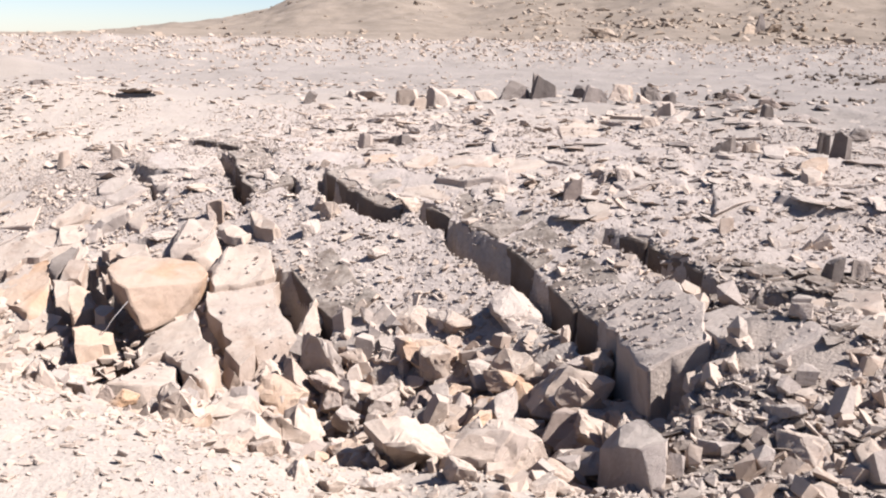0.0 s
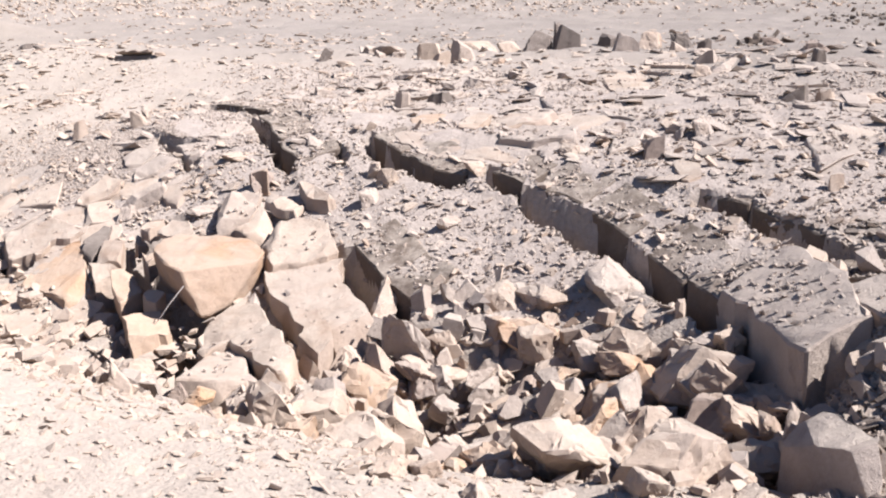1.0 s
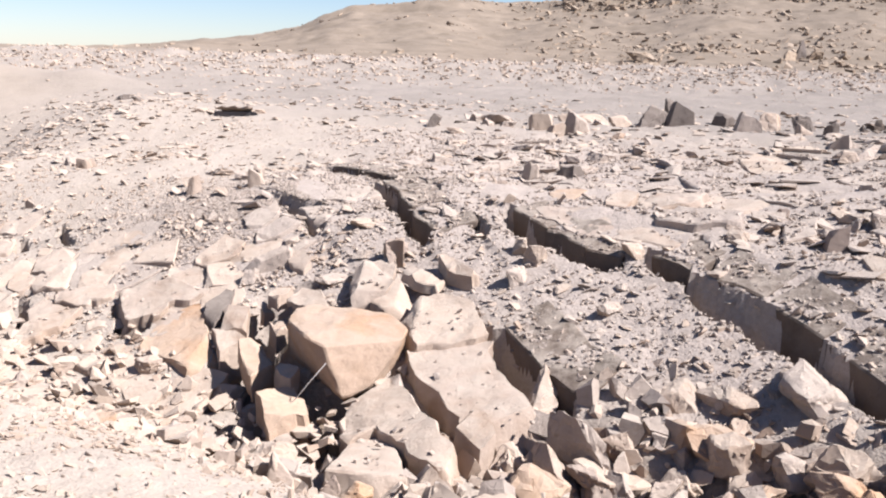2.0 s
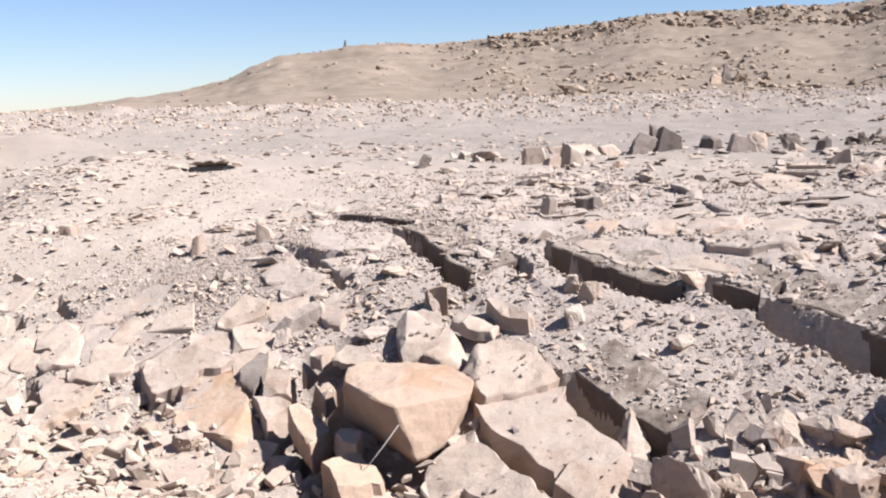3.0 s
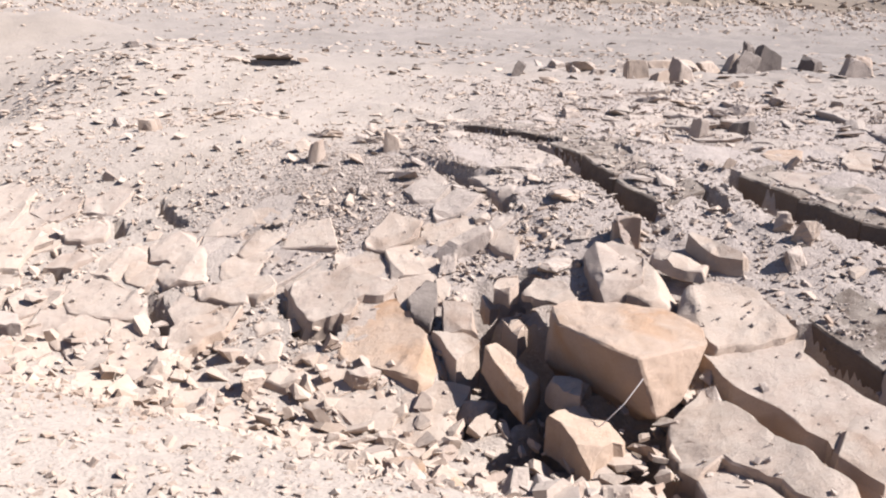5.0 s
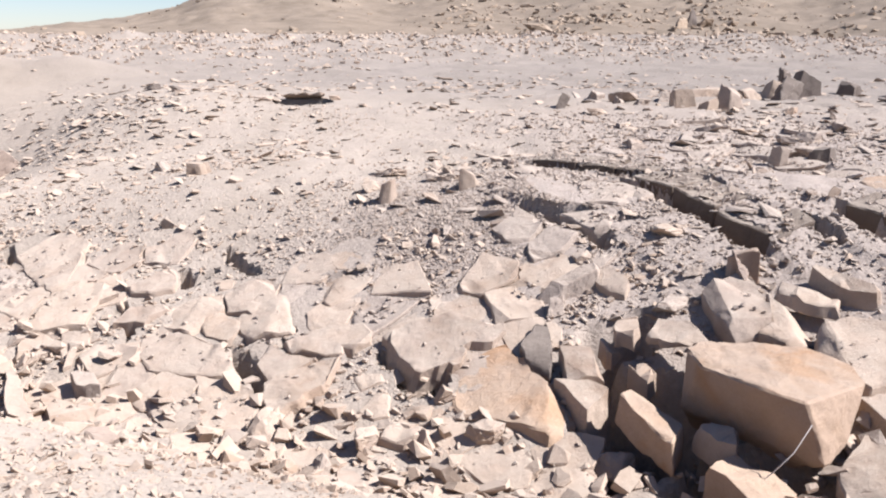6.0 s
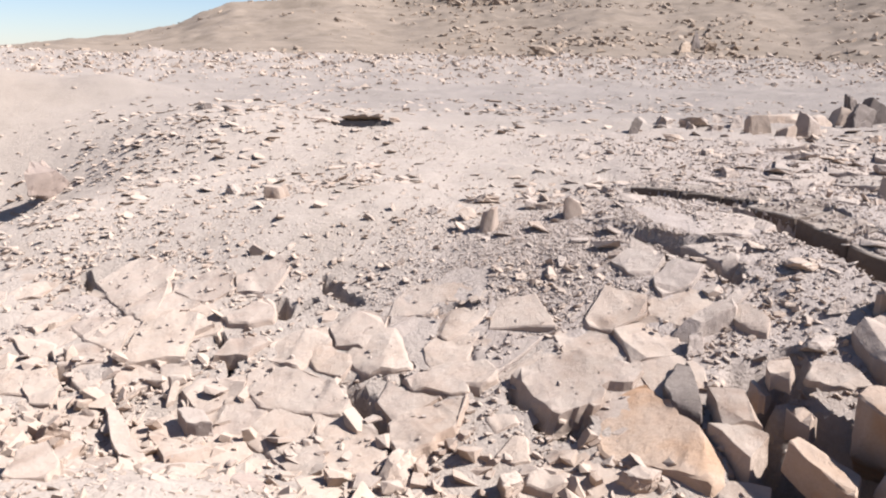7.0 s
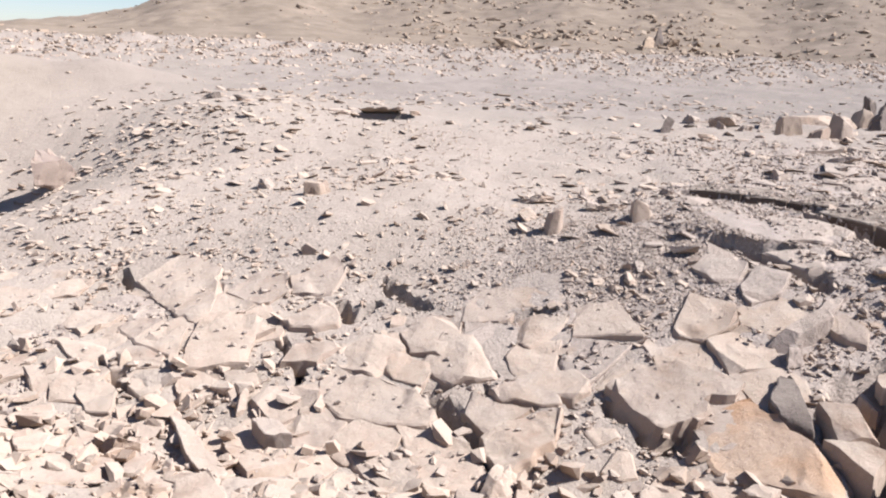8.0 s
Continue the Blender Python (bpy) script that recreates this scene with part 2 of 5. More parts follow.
def relief(x, y):
    """What the cracks, plates, hollows and grain add to the land; also how far a place is cracked open."""
    u, v = uv_of(x, y)
    dz, opened = np.zeros(x.shape), np.zeros(x.shape)
    wx = x + 0.10 * value_noise(x, y, 0.35, 3) + 0.05 * value_noise(x, y, 0.12, 4)
    wy = y + 0.10 * value_noise(x, y, 0.35, 5) + 0.05 * value_noise(x, y, 0.12, 6)
    for half, depth, lift, pts in FISSURES:
        pts = np.array(pts)
        lo, hi = pts.min(0) - 1.6, pts.max(0) + 1.6
        i = np.where((wx > lo[0]) & (wx < hi[0]) & (wy > lo[1]) & (wy < hi[1]))
        if not len(i[0]):
            continue
        qx, qy = wx[i], wy[i]
        best, side, taper = np.full(qx.shape, 9.0), np.zeros(qx.shape), np.ones(qx.shape)
        seg = len(pts) - 1
        for n, (a, b) in enumerate(zip(pts[:-1], pts[1:])):
            e = b - a
            t = np.clip(((qx - a[0]) * e[0] + (qy - a[1]) * e[1]) / (e @ e), 0, 1)
            d = np.hypot(qx - a[0] - t * e[0], qy - a[1] - t * e[1])
            c = d < best
            side = np.where(c, -np.sign(e[0] * (qy - a[1]) - e[1] * (qx - a[0])), side)
            along = (n + t) / seg
            taper = np.where(c, np.clip(np.minimum(along, 1 - along) * 6 + 0.55, 0, 1), taper)
            best = np.where(c, d, best)
        cut = 1 - step(0.5, 1.05, best / (half * taper))
        rise = lift * np.exp(-best / 0.7) * np.where(side < 0, 1.0, -0.25)
        dz[i] += np.maximum(rise, -0.3) - cut * depth
        opened[i] = np.maximum(opened[i], cut)
    for cx, cy, rx, ry, dep in HOLLOWS:
        k = ((wx - cx) / rx) ** 2 + ((wy - cy) / ry) ** 2
        dz -= dep * (1 - step(0.55, 1.0, k))
    near = 1 - step(9, 13, v)
    # shattered plates on the flank of the trough, more broken towards its left end
    broken = step(4.3, 5.0, v) * (1 - step(7.5, 9.5, v)) * (0.3 + 0.7 * step(6.5, 8.5, u)) * near
    edge, num, lx, ly = cells(wx, wy, 0.62, 1.0, 1.3, 35)
    dz += broken * (1 - step(6.0, 7.0, u)) * ((num - 0.5) * 0.05 + (num - 0.5) * 0.12 * lx)
    edge, num, lx, ly = cells(wx, wy, 0.21, 5.0, 1.4, -20)
    chips = (0.25 + 0.75 * step(3.4, 4.2, v) * (1 - step(5.5, 7.0, v)) * (1 - step(6.0, 7.0, u))) * near
    dz += chips * ((num - 0.5) * 0.03 + (num * 7 % 1 - 0.5) * 0.12 * lx)
    # pits between the heaped rocks
    dz -= 0.42 * step(1.0, 1.7, u) * (1 - step(4.6, 5.6, u)) * step(3.4, 4.0, v) * (1 - step(4.9, 5.5, v)) * np.clip(value_noise(x, y, 0.4, 81) * 1.5 + 0.5, 0, 1)
    # thin flags lying over one another on the far shelf
    edge, num, lx, ly = cells(wx, wy, 0.8, 9.0, 2.2, -30)
    shelf = step(6.6, 7.6, v) * (1 - step(12, 15, v)) * (1 - step(8.5, 10.5, u))
    dz += shelf * ((num - 0.5) * 0.07 - 0.10 * ly * (num > 0.35))
    grain = 0.05 * value_noise(x, y, 0.9, 11) + 0.022 * value_noise(x, y, 0.23, 12) + 0.012 * value_noise(x, y, 0.09, 13)
    far = step(14, 60, v)
    grain = grain * (1 + 1.5 * step(8, 30, v)) * (1 - 0.5 * far)
    grain += far * (0.25 * value_noise(x, y, 3.0, 21) + 0.5 * value_noise(x, y, 9.0, 22))
    windrow = np.exp(-((y - 28.0) / 4.0) ** 2)
    grain += windrow * (0.2 * value_noise(x, y, 0.8, 23) + 0.12 * value_noise(x, y, 0.35, 24))
    # ledges and outcrops of the hill
    r = np.hypot(x + 3, y - 2)
    hill = step(95, 130, r) * (1 - step(230, 300, r)) * step(-42, -10, x * 60 / np.maximum(r, 1))
    grain += hill * (0.9 * value_noise(x, y, 11.0, 31) + 0.6 * np.maximum(value_noise(x, y, 3.1, 32), 0) + 0.35 * value_noise(x, y, 1.3, 33))
    return dz + grain, opened


CX, CY = -3.0, 0.0
turns = np.radians(np.concatenate([np.arange(-58, 58, 0.22), np.linspace(58, 302, 60, endpoint=False)]))
rings = [0.0]
r = 0.25
while r < 1500:
    rings.append(r)
    r += 0.25 if r < 2.4 else 0.035 if r < 11.5 else r * (0.0056 if r < 240 else 0.08)
rings[0] = 0.01
rings = np.array(rings)
TH, RR = np.meshgrid(turns, rings)
GX, GY = CX - RR * np.sin(TH), CY + RR * np.cos(TH)
GD, GO = relief(GX, GY)
GZ = land(GX, GY) + GD


def sheet(name, X, Y, Z, wrap):
    rows, cols = X.shape
    idx = np.arange(rows * cols).reshape(rows, cols)
    a, b = idx[:-1], idx[1:]
    if wrap:
        q = np.stack([a, np.roll(a, -1, 1), np.roll(b, -1, 1), b], -1).reshape(-1, 4)
    else:
        q = np.stack([a[:, :-1], a[:, 1:], b[:, 1:], b[:, :-1]], -1).reshape(-1, 4)
    q = q[:, ::-1]
    me = bpy.data.meshes.new(name)
    me.vertices.add(rows * cols)
    me.vertices.foreach_set("co", np.stack([X, Y, Z], -1).astype(np.float32).ravel())
    me.loops.add(q.size)
    me.loops.foreach_set("vertex_index", q.ravel().astype(np.int32))
    me.polygons.add(len(q))
    me.polygons.foreach_set("loop_start", np.arange(0, q.size, 4, dtype=np.int32))
    me.update(calc_edges=True)
    me.validate()
    me.set_sharp_from_angle(angle=radians(38))
    return me


def ground_material():
    """Dusty rubble floor: pale tan flank, grey gravel caps on the slabs, buff plain, brown hill with darker outcrops."""
    m = rock_material("desert_ground", [(0.276, 0.229, 0.189), (0.322, 0.271, 0.229), (0.298, 0.248, 0.209)], 0.9, 0.6, dust=0.25, grain=34.0, pebble=0.25, speck=0.7)
    nt = m.node_tree
    nd, ln = nt.nodes, nt.links
    bs = nd["Principled BSDF"]
    old = bs.inputs["Base Color"].links[0].from_socket
    at = nd.new("ShaderNodeAttribute")
    at.attribute_name = "cover"
    sp = nd.new("ShaderNodeSeparateColor")
    ln.new(at.outputs["Color"], sp.inputs[0])
    geo = nd.new("ShaderNodeNewGeometry")

    def layer(prev, mask, c1, c2, sc):
        n = nd.new("ShaderNodeTexNoise")
        n.inputs["Scale"].default_value, n.inputs["Detail"].default_value, n.inputs["Roughness"].default_value = sc, 8, 0.75
        ln.new(geo.outputs["Position"], n.inputs["Vector"])
        r = nd.new("ShaderNodeValToRGB")
        r.color_ramp.elements[0].position, r.color_ramp.elements[0].color = 0.36, (*c1, 1)
        r.color_ramp.elements[1].position, r.color_ramp.elements[1].color = 0.64, (*c2, 1)
        ln.new(n.outputs["Fac"], r.inputs[0])
        x = nd.new("ShaderNodeMix")
        x.data_type = "RGBA"
        ln.new(mask, x.inputs[0])
        ln.new(prev, x.inputs[6])
        ln.new(r.outputs[0], x.inputs[7])
        return x.outputs[2]
    c = layer(old, sp.outputs[0], (0.288, 0.233, 0.193), (0.371, 0.301, 0.251), 22.0)
    c = layer(c, sp.outputs[1], (0.214, 0.176, 0.145), (0.259, 0.214, 0.179), 0.8)
    c = layer(c, sp.outputs[2], (0.161, 0.123, 0.089), (0.234, 0.180, 0.134), 0.25)
    ln.new(c, bs.inputs["Base Color"])
    return m


GROUND = ground_material()
me = sheet("ground", GX, GY, GZ, True)
GU, GV = uv_of(GX, GY)
grey = step(5.2, 6.2, GV + 0.8 * value_noise(GX, GY, 1.1, 41)) * (1 - step(9.5, 13, GV)) * (1 - step(7.0, 9.8, GU + 1.6 * value_noise(GX, GY, 1.5, 42)))
grey = np.maximum(grey, 0.9 * hump(GX, GY, -3.6, 10.0, 1.1, 0.9) * (value_noise(GX, GY, 0.5, 43) + 0.9).clip(0, 1))
grey = np.maximum(grey, 0.3 * np.exp(-((GY - 28.0) / 3.6) ** 2))
grey = np.maximum(grey, (1 - step(1.1, 1.8, GU + 0.5 * value_noise(GX, GY, 0.6, 46))) * step(3.7, 4.4, GV) * (1 - step(5.5, 6.5, GV)))
right = step(0.0, 5.0, GX - 0.1 * (GY - 10) + 2.0 * value_noise(GX, GY, 2.5, 45)) * step(7.5, 10, GV) * (1 - step(27, 36, GY))
grey = grey * (1 - 0.75 * right)
pale = step(9.5, 14, GV) * (1 - step(55, 80, GV))
RG = np.hypot(GX + 3, GY - 2)
brown = np.maximum(step(60, 95, RG), 0.5 * (1 - step(1.0, 2.0, GU + 0.6 * value_noise(GX, GY, 0.7, 47))) * step(3.8, 4.4, GV) * (1 - step(5.6, 7.0, GV)))
brown = np.maximum(brown, 0.55 * np.clip(hump(GX, GY, -11.8, 19.6, 3.2, 2.4), 0, 1))
pale = np.maximum(pale, 0.9 * right)
pale = pale * (1 - 0.8 * np.clip(hump(GX, GY, -13.0, 20.5, 4.0, 3.5), 0, 1))
cover = np.stack([np.clip(grey, 0, 1), np.clip(pale, 0, 1) * (1 - grey), brown, np.ones_like(grey)], -1)
ca = me.color_attributes.new("cover", "FLOAT_COLOR", "POINT")
ca.data.foreach_set("color", cover.astype(np.float32).ravel())
me.materials.append(GROUND)
ground = tagged(new("ground", me), "dusty cracked quarry ground of pale stone rising to a brown hill", "ground", kind="structure")


# ---- stones ----
def surface(x, y):
    d, o = relief(np.array([x], float), np.array([y], float))
    return float(land(x, y) + d[0])


def roughen(bm, length, amount, seed, passes=3, broad=0.45):
    """Cuts long edges and shakes the faces a little, so that broken stone keeps its edges but not its flatness."""
    bmesh.ops.triangulate(bm, faces=bm.faces[:])
    for _ in range(passes):
        long = [e for e in bm.edges if e.calc_length() > length]
        if not long:
            break
        bmesh.ops.subdivide_edges(bm, edges=long, cuts=1)
        bmesh.ops.triangulate(bm, faces=[f for f in bm.faces if len(f.verts) > 3])
    bm.normal_update()
    off = Vector((seed * 3.1, seed * 1.7, seed * 0.9))
    for vert in bm.verts:
        p = vert.co + off
        k = noise.noise(p * 3.5) * broad + noise.noise(p * 9.0) * 0.5 + noise.noise(p * 22.0) * 0.35
        vert.co += vert.normal * k * amount


def mesh_of(name, bm, material):
    bmesh.ops.recalc_face_normals(bm, faces=bm.faces[:])
    data = bpy.data.meshes.new(name)
    bm.to_mesh(data)
    bm.free()
    data.materials.append(material)
    data.set_sharp_from_angle(angle=radians(24))
    return data


COUNT, LITTER, OUTLINES = [0], [], []


def stone(material, top, slope, thick, outline, label="", taper=1.05, name="rock_slab", shift=None, cuts=None, rough=0.03, edge=0.010):
    """A block of bedded stone: the outline of its top in plan, the height and fall of that top, and its thickness."""
    COUNT[0] += 1
    rnd = random.Random(COUNT[0] * 7)
    cx, cy = sum(p[0] for p in outline) / len(outline), sum(p[1] for p in outline) / len(outline)
    bm = bmesh.new()
    ring, low = [], []
    n = len(outline)
    size = math.sqrt(abs(sum(outline[i][0] * outline[(i + 1) % n][1] - outline[(i + 1) % n][0] * outline[i][1] for i in range(n))) / 2)
    for i, (x, y) in enumerate(outline):
        x2, y2 = outline[(i + 1) % n]
        for f in (0.0, rnd.uniform(0.22, 0.42), rnd.uniform(0.58, 0.8)):
            jx, jy = (rnd.gauss(0, 0.025) * size, rnd.gauss(0, 0.025) * size) if f else (0, 0)
            ring.append((x + (x2 - x) * f - cx + jx, y + (y2 - y) * f - cy + jy))
    sx, sy = rnd.uniform(-0.08, 0.08) * size, rnd.uniform(-0.02, 0.1) * size
    if shift:
        sx, sy = shift
    tops = [bm.verts.new((x, y, top + slope[0] * x + slope[1] * y + rnd.gauss(0, 0.008))) for x, y in ring]
    for x, y in ring:
        k = taper + rnd.gauss(0, 0.05)
        low.append(bm.verts.new((x * k + sx, y * k + sy, top + (slope[0] * x + slope[1] * y) * 0.85 - thick * rnd.uniform(0.9, 1.1))))
    bm.faces.new(tops)
    bm.faces.new(low[::-1])
    for i in range(len(tops)):
        j = (i + 1) % len(tops)
        bm.faces.new((tops[j], tops[i], low[i], low[j]))
    bmesh.ops.recalc_face_normals(bm, faces=bm.faces[:])
    # corners knocked off
    for _ in range(rnd.choice((1, 2, 3)) if cuts is None else cuts):
        px, py = rnd.choice(ring)
        k = math.hypot(px, py) or 1
        no = Vector((px / k + rnd.gauss(0, 0.3), py / k + rnd.gauss(0, 0.3), rnd.uniform(0.2, 1.1))).normalized()
        at = Vector((px, py, top + slope[0] * px + slope[1] * py)) - no * rnd.uniform(0.03, 0.10) * min(size, 0.8)
        got = bmesh.ops.bisect_plane(bm, geom=bm.verts[:] + bm.edges[:] + bm.faces[:], plane_co=at, plane_no=no, clear_outer=True)
        rim = [e for e in got["geom_cut"] if isinstance(e, bmesh.types.BMEdge)]
        if rim:
            bmesh.ops.contextual_create(bm, geom=rim)
    bmesh.ops.recalc_face_normals(bm, faces=bm.faces[:])
    sharp = [e for e in bm.edges if len(e.link_faces) == 2 and not e.is_boundary and e.calc_face_angle(0) > 0.5]
    bmesh.ops.bevel(bm, geom=sharp, offset=min(edge, size * 0.04), segments=1, affect="EDGES", profile=0.6, clamp_overlap=True)
    roughen(bm, max(0.05, size * 0.12), min(rough, 0.04 * size), COUNT[0])
    for vert in bm.verts:
        vert.co.z -= top - thick
    data = mesh_of(name, bm, material)
    ob = new(name, data)
    ob.location = (cx, cy, top - thick)
    if name != "fissure_wall":
        OUTLINES.append(np.array([(x + cx, y + cy) for x, y in ring]))
    if (material in (GREY, TAN) or name == "fissure_wall") and size > 0.3:
        LITTER.append((cx, cy, top, slope, [(x + cx, y + cy) for x, y in ring], size, 55 if material is TAN else 420))
    words = {"tan_sandstone": "pale tan sandstone", "ochre_sandstone": "ochre-stained sandstone", "grey_limestone": "grey dusty limestone", "dark_weathered_stone": "dark weathered stone", "reddish_stone": "reddish brown stone", "brown_bedrock": "brown bedrock"}[material.name]
    form = "thin flat slab" if thick < 0.14 * size + 0.06 else "broad angular slab" if size > 0.45 else "broken angular block"
    return tagged(ob, label or words + " " + form + " lying among the rubble", "rock", "rocks in the trough")


stone(TAN, -0.07, (0.06, 0.35), .22, [(-2.29, 8.43), (-2.05, 8.49), (-1.98, 8.45), (-1.97, 8.16), (-2.05, 7.95), (-2.26, 7.95), (-2.30, 8.19)])
stone(TAN, -0.15, (0.16, 0.40), .20, [(-1.95, 8.27), (-1.80, 7.95), (-1.87, 7.86), (-1.98, 7.82), (-2.13, 7.96), (-2.02, 8.02)])
stone(TAN, -0.20, (0.14, 0.40), .28, [(-1.78, 7.91), (-1.45, 7.90), (-1.37, 7.71), (-1.28, 7.42), (-1.50, 7.37), (-1.76, 7.37), (-1.82, 7.59), (-1.88, 7.74)])
stone(TAN, -0.43, (0.13, 0.25), .30, [(-1.82, 7.40), (-1.70, 7.47), (-1.31, 7.41), (-1.24, 7.18), (-1.10, 6.82), (-0.94, 6.46), (-1.24, 6.44), (-1.47, 6.55), (-1.56, 6.78), (-1.75, 7.11)])
stone(TAN, -0.50, (0.21, 0.33), .25, [(-1.41, 6.73), (-1.34, 6.72), (-1.25, 6.38), (-1.34, 6.27), (-1.48, 6.46)])
stone(TAN, -0.67, (0.06, -0.11), .40, [(-2.19, 6.05), (-2.12, 6.57), (-1.99, 6.96), (-1.82, 6.45), (-1.73, 5.99), (-1.97, 5.92)])
stone(TAN, -0.59, (0.33, 0.27), .40, [(-2.20, 6.78), (-2.14, 6.96), (-1.91, 7.15), (-1.79, 6.93), (-1.60, 6.54), (-1.46, 6.20), (-1.52, 6.08), (-1.67, 6.21), (-1.82, 6.45), (-1.96, 6.65), (-2.11, 6.55)])
stone(TAN, 0.17, (0.26, 0.44), .22, [(-2.08, 8.57), (-1.92, 8.50), (-1.92, 8.45), (-2.08, 8.52)], taper=1.0)
stone(TAN, -0.20, (0.26, 0.34), .05, [(-2.75, 8.08), (-2.65, 8.18), (-2.49, 8.08), (-2.44, 7.95), (-2.54, 7.93), (-2.68, 7.99)])
stone(TAN, -0.21, (0.26, 0.29), .10, [(-2.90, 8.24), (-2.83, 8.34), (-2.74, 8.29), (-2.76, 8.18), (-2.82, 8.10), (-2.91, 8.17)])
stone(TAN, -0.33, (0.26, 0.44), .12, [(-2.97, 8.28), (-2.86, 8.22), (-2.93, 8.15), (-2.96, 8.18)])
stone(ORANGE, -0.49, (-0.12, 0.35), .20, [(-3.02, 7.68), (-2.88, 7.78), (-2.75, 7.56), (-2.73, 7.48), (-2.85, 7.30), (-2.92, 7.42)])
stone(TAN, -0.51, (0.16, 0.25), .14, [(-2.71, 7.39), (-2.60, 7.38), (-2.52, 7.31), (-2.56, 7.18), (-2.64, 7.24)])
stone(ORANGE, -0.61, (-0.08, 0.09), .22, [(-2.77, 7.05), (-2.64, 7.26), (-2.57, 7.29), (-2.39, 6.86), (-2.49, 6.81), (-2.61, 6.70)])
stone(TAN, -0.41, (0.26, 0.44), .15, [(-2.87, 8.03), (-2.78, 8.04), (-2.72, 7.96), (-2.79, 7.90)])
stone(DARK, -0.36, (0.11, 0.44), .30, [(-3.44, 8.39), (-3.32, 8.54), (-3.24, 8.55), (-3.24, 8.36), (-3.30, 8.12), (-3.42, 8.24)])
stone(TAN, -0.49, (0.11, 0.40), .25, [(-3.30, 8.05), (-3.04, 8.00), (-3.02, 7.89), (-3.17, 7.77)])
stone(TAN, -0.38, (0.11, 0.40), .20, [(-3.22, 8.27), (-3.05, 8.23), (-3.02, 7.97), (-3.22, 8.02)])
stone(GREY, -0.06, (0.46, 0.56), .20, [(-3.24, 8.83), (-2.93, 8.87), (-2.83, 8.83), (-2.85, 8.79), (-3.05, 8.77), (-3.22, 8.71)])
stone(TAN, -0.06, (0.27, 0.46), .15, [(-2.89, 8.86), (-2.74, 8.85), (-2.67, 8.70), (-2.72, 8.63), (-2.83, 8.71)])
stone(TAN, -0.02, (0.16, 0.41), .08, [(-1.94, 8.33), (-1.78, 8.21), (-1.58, 8.06), (-1.64, 7.96), (-1.81, 8.07), (-1.90, 8.19)])
stone(TAN, 0.06, (0.21, 0.43), .12, [(-1.68, 8.40), (-1.47, 8.19), (-1.35, 8.05), (-1.40, 8.00), (-1.57, 8.11)])
stone(TAN, -0.29, (0.29, 0.38), .14, [(-4.64, 9.63), (-4.48, 9.60), (-4.35, 9.51), (-4.30, 9.20), (-4.35, 9.13), (-4.62, 9.37)])
stone(TAN, -0.37, (0.26, 0.44), .14, [(-3.64, 8.68), (-3.48, 8.70), (-3.46, 8.51), (-3.55, 8.50)])
stone(TAN, 0.43, (0.08, 0.12), .10, [(-1.30, 9.88), (-1.15, 9.91), (-0.88, 9.69), (-1.03, 9.27), (-1.32, 9.39)])
stone(ORANGE, 0.46, (0.08, 0.12), .12, [(-0.75, 9.47), (-0.62, 9.62), (-0.42, 9.45), (-0.58, 9.11), (-0.78, 9.19)])
stone(TAN, 0.48, (0.08, 0.12), .14, [(-0.32, 9.05), (-0.13, 9.31), (-0.02, 9.18), (-0.21, 8.75), (-0.35, 8.79)])
stone(TAN, 0.49, (0.08, 0.12), .10, [(-0.09, 8.92), (0.12, 9.24), (0.53, 9.16), (0.32, 8.86), (-0.03, 8.76)])
stone(GREY, 0.46, (0.11, 0.13), .15, [(-0.03, 8.56), (0.19, 8.66), (0.62, 8.40), (0.55, 8.23), (0.22, 8.20), (-0.03, 8.38)])
stone(TAN, 0.62, (0.08, 0.12), .10, [(1.26, 11.10), (1.57, 11.39), (1.78, 11.19), (1.72, 10.50), (1.37, 10.48)])
stone(TAN, 0.36, (0.23, 0.31), .10, [(1.13, 7.43), (1.24, 7.50), (1.32, 7.44), (1.26, 7.10), (1.13, 7.18)])
stone(TAN, 0.61, (0.08, 0.12), .14, [(2.92, 7.82), (3.06, 7.95), (3.11, 7.85), (2.96, 7.50), (2.85, 7.47)])
stone(GREY, 0.45, (0.08, 0.12), .10, [(-0.81, 9.91), (-0.53, 10.04), (-0.12, 9.73), (0.05, 9.22), (-0.32, 9.21), (-0.66, 9.45)])
stone(TAN, 0.46, (0.08, 0.12), .10, [(0.27, 9.17), (0.65, 9.34), (0.95, 9.10), (1.12, 8.74), (0.72, 8.74), (0.41, 8.86)])
stone(TAN, 0.35, (0.14, 0.24), .10, [(-0.89, 9.01), (-0.41, 8.85), (0.00, 8.45), (-0.19, 8.13), (-0.59, 8.37), (-0.84, 8.74)])
stone(TAN, 0.34, (0.17, 0.25), .10, [(-0.50, 8.63), (0.00, 8.46), (0.38, 8.10), (0.28, 7.96), (-0.19, 8.11)])
stone(GREY, 0.57, (0.08, 0.12), .10, [(0.51, 11.27), (1.03, 11.21), (1.27, 10.47), (1.05, 10.07), (0.66, 10.37)])
stone(TAN, -0.81, (0.17, 0.29), .12, [(-5.78, 9.14), (-5.58, 9.11), (-5.46, 8.98), (-5.42, 8.78), (-5.35, 8.50), (-5.30, 8.26), (-5.47, 8.31), (-5.62, 8.57), (-5.73, 8.73), (-5.80, 8.96)])
stone(TAN, -0.78, (0.21, 0.35), .12, [(-5.45, 8.96), (-5.30, 8.90), (-5.09, 8.78), (-5.04, 8.58), (-4.96, 8.35), (-5.03, 8.33), (-5.32, 8.41), (-5.39, 8.61), (-5.42, 8.80)])
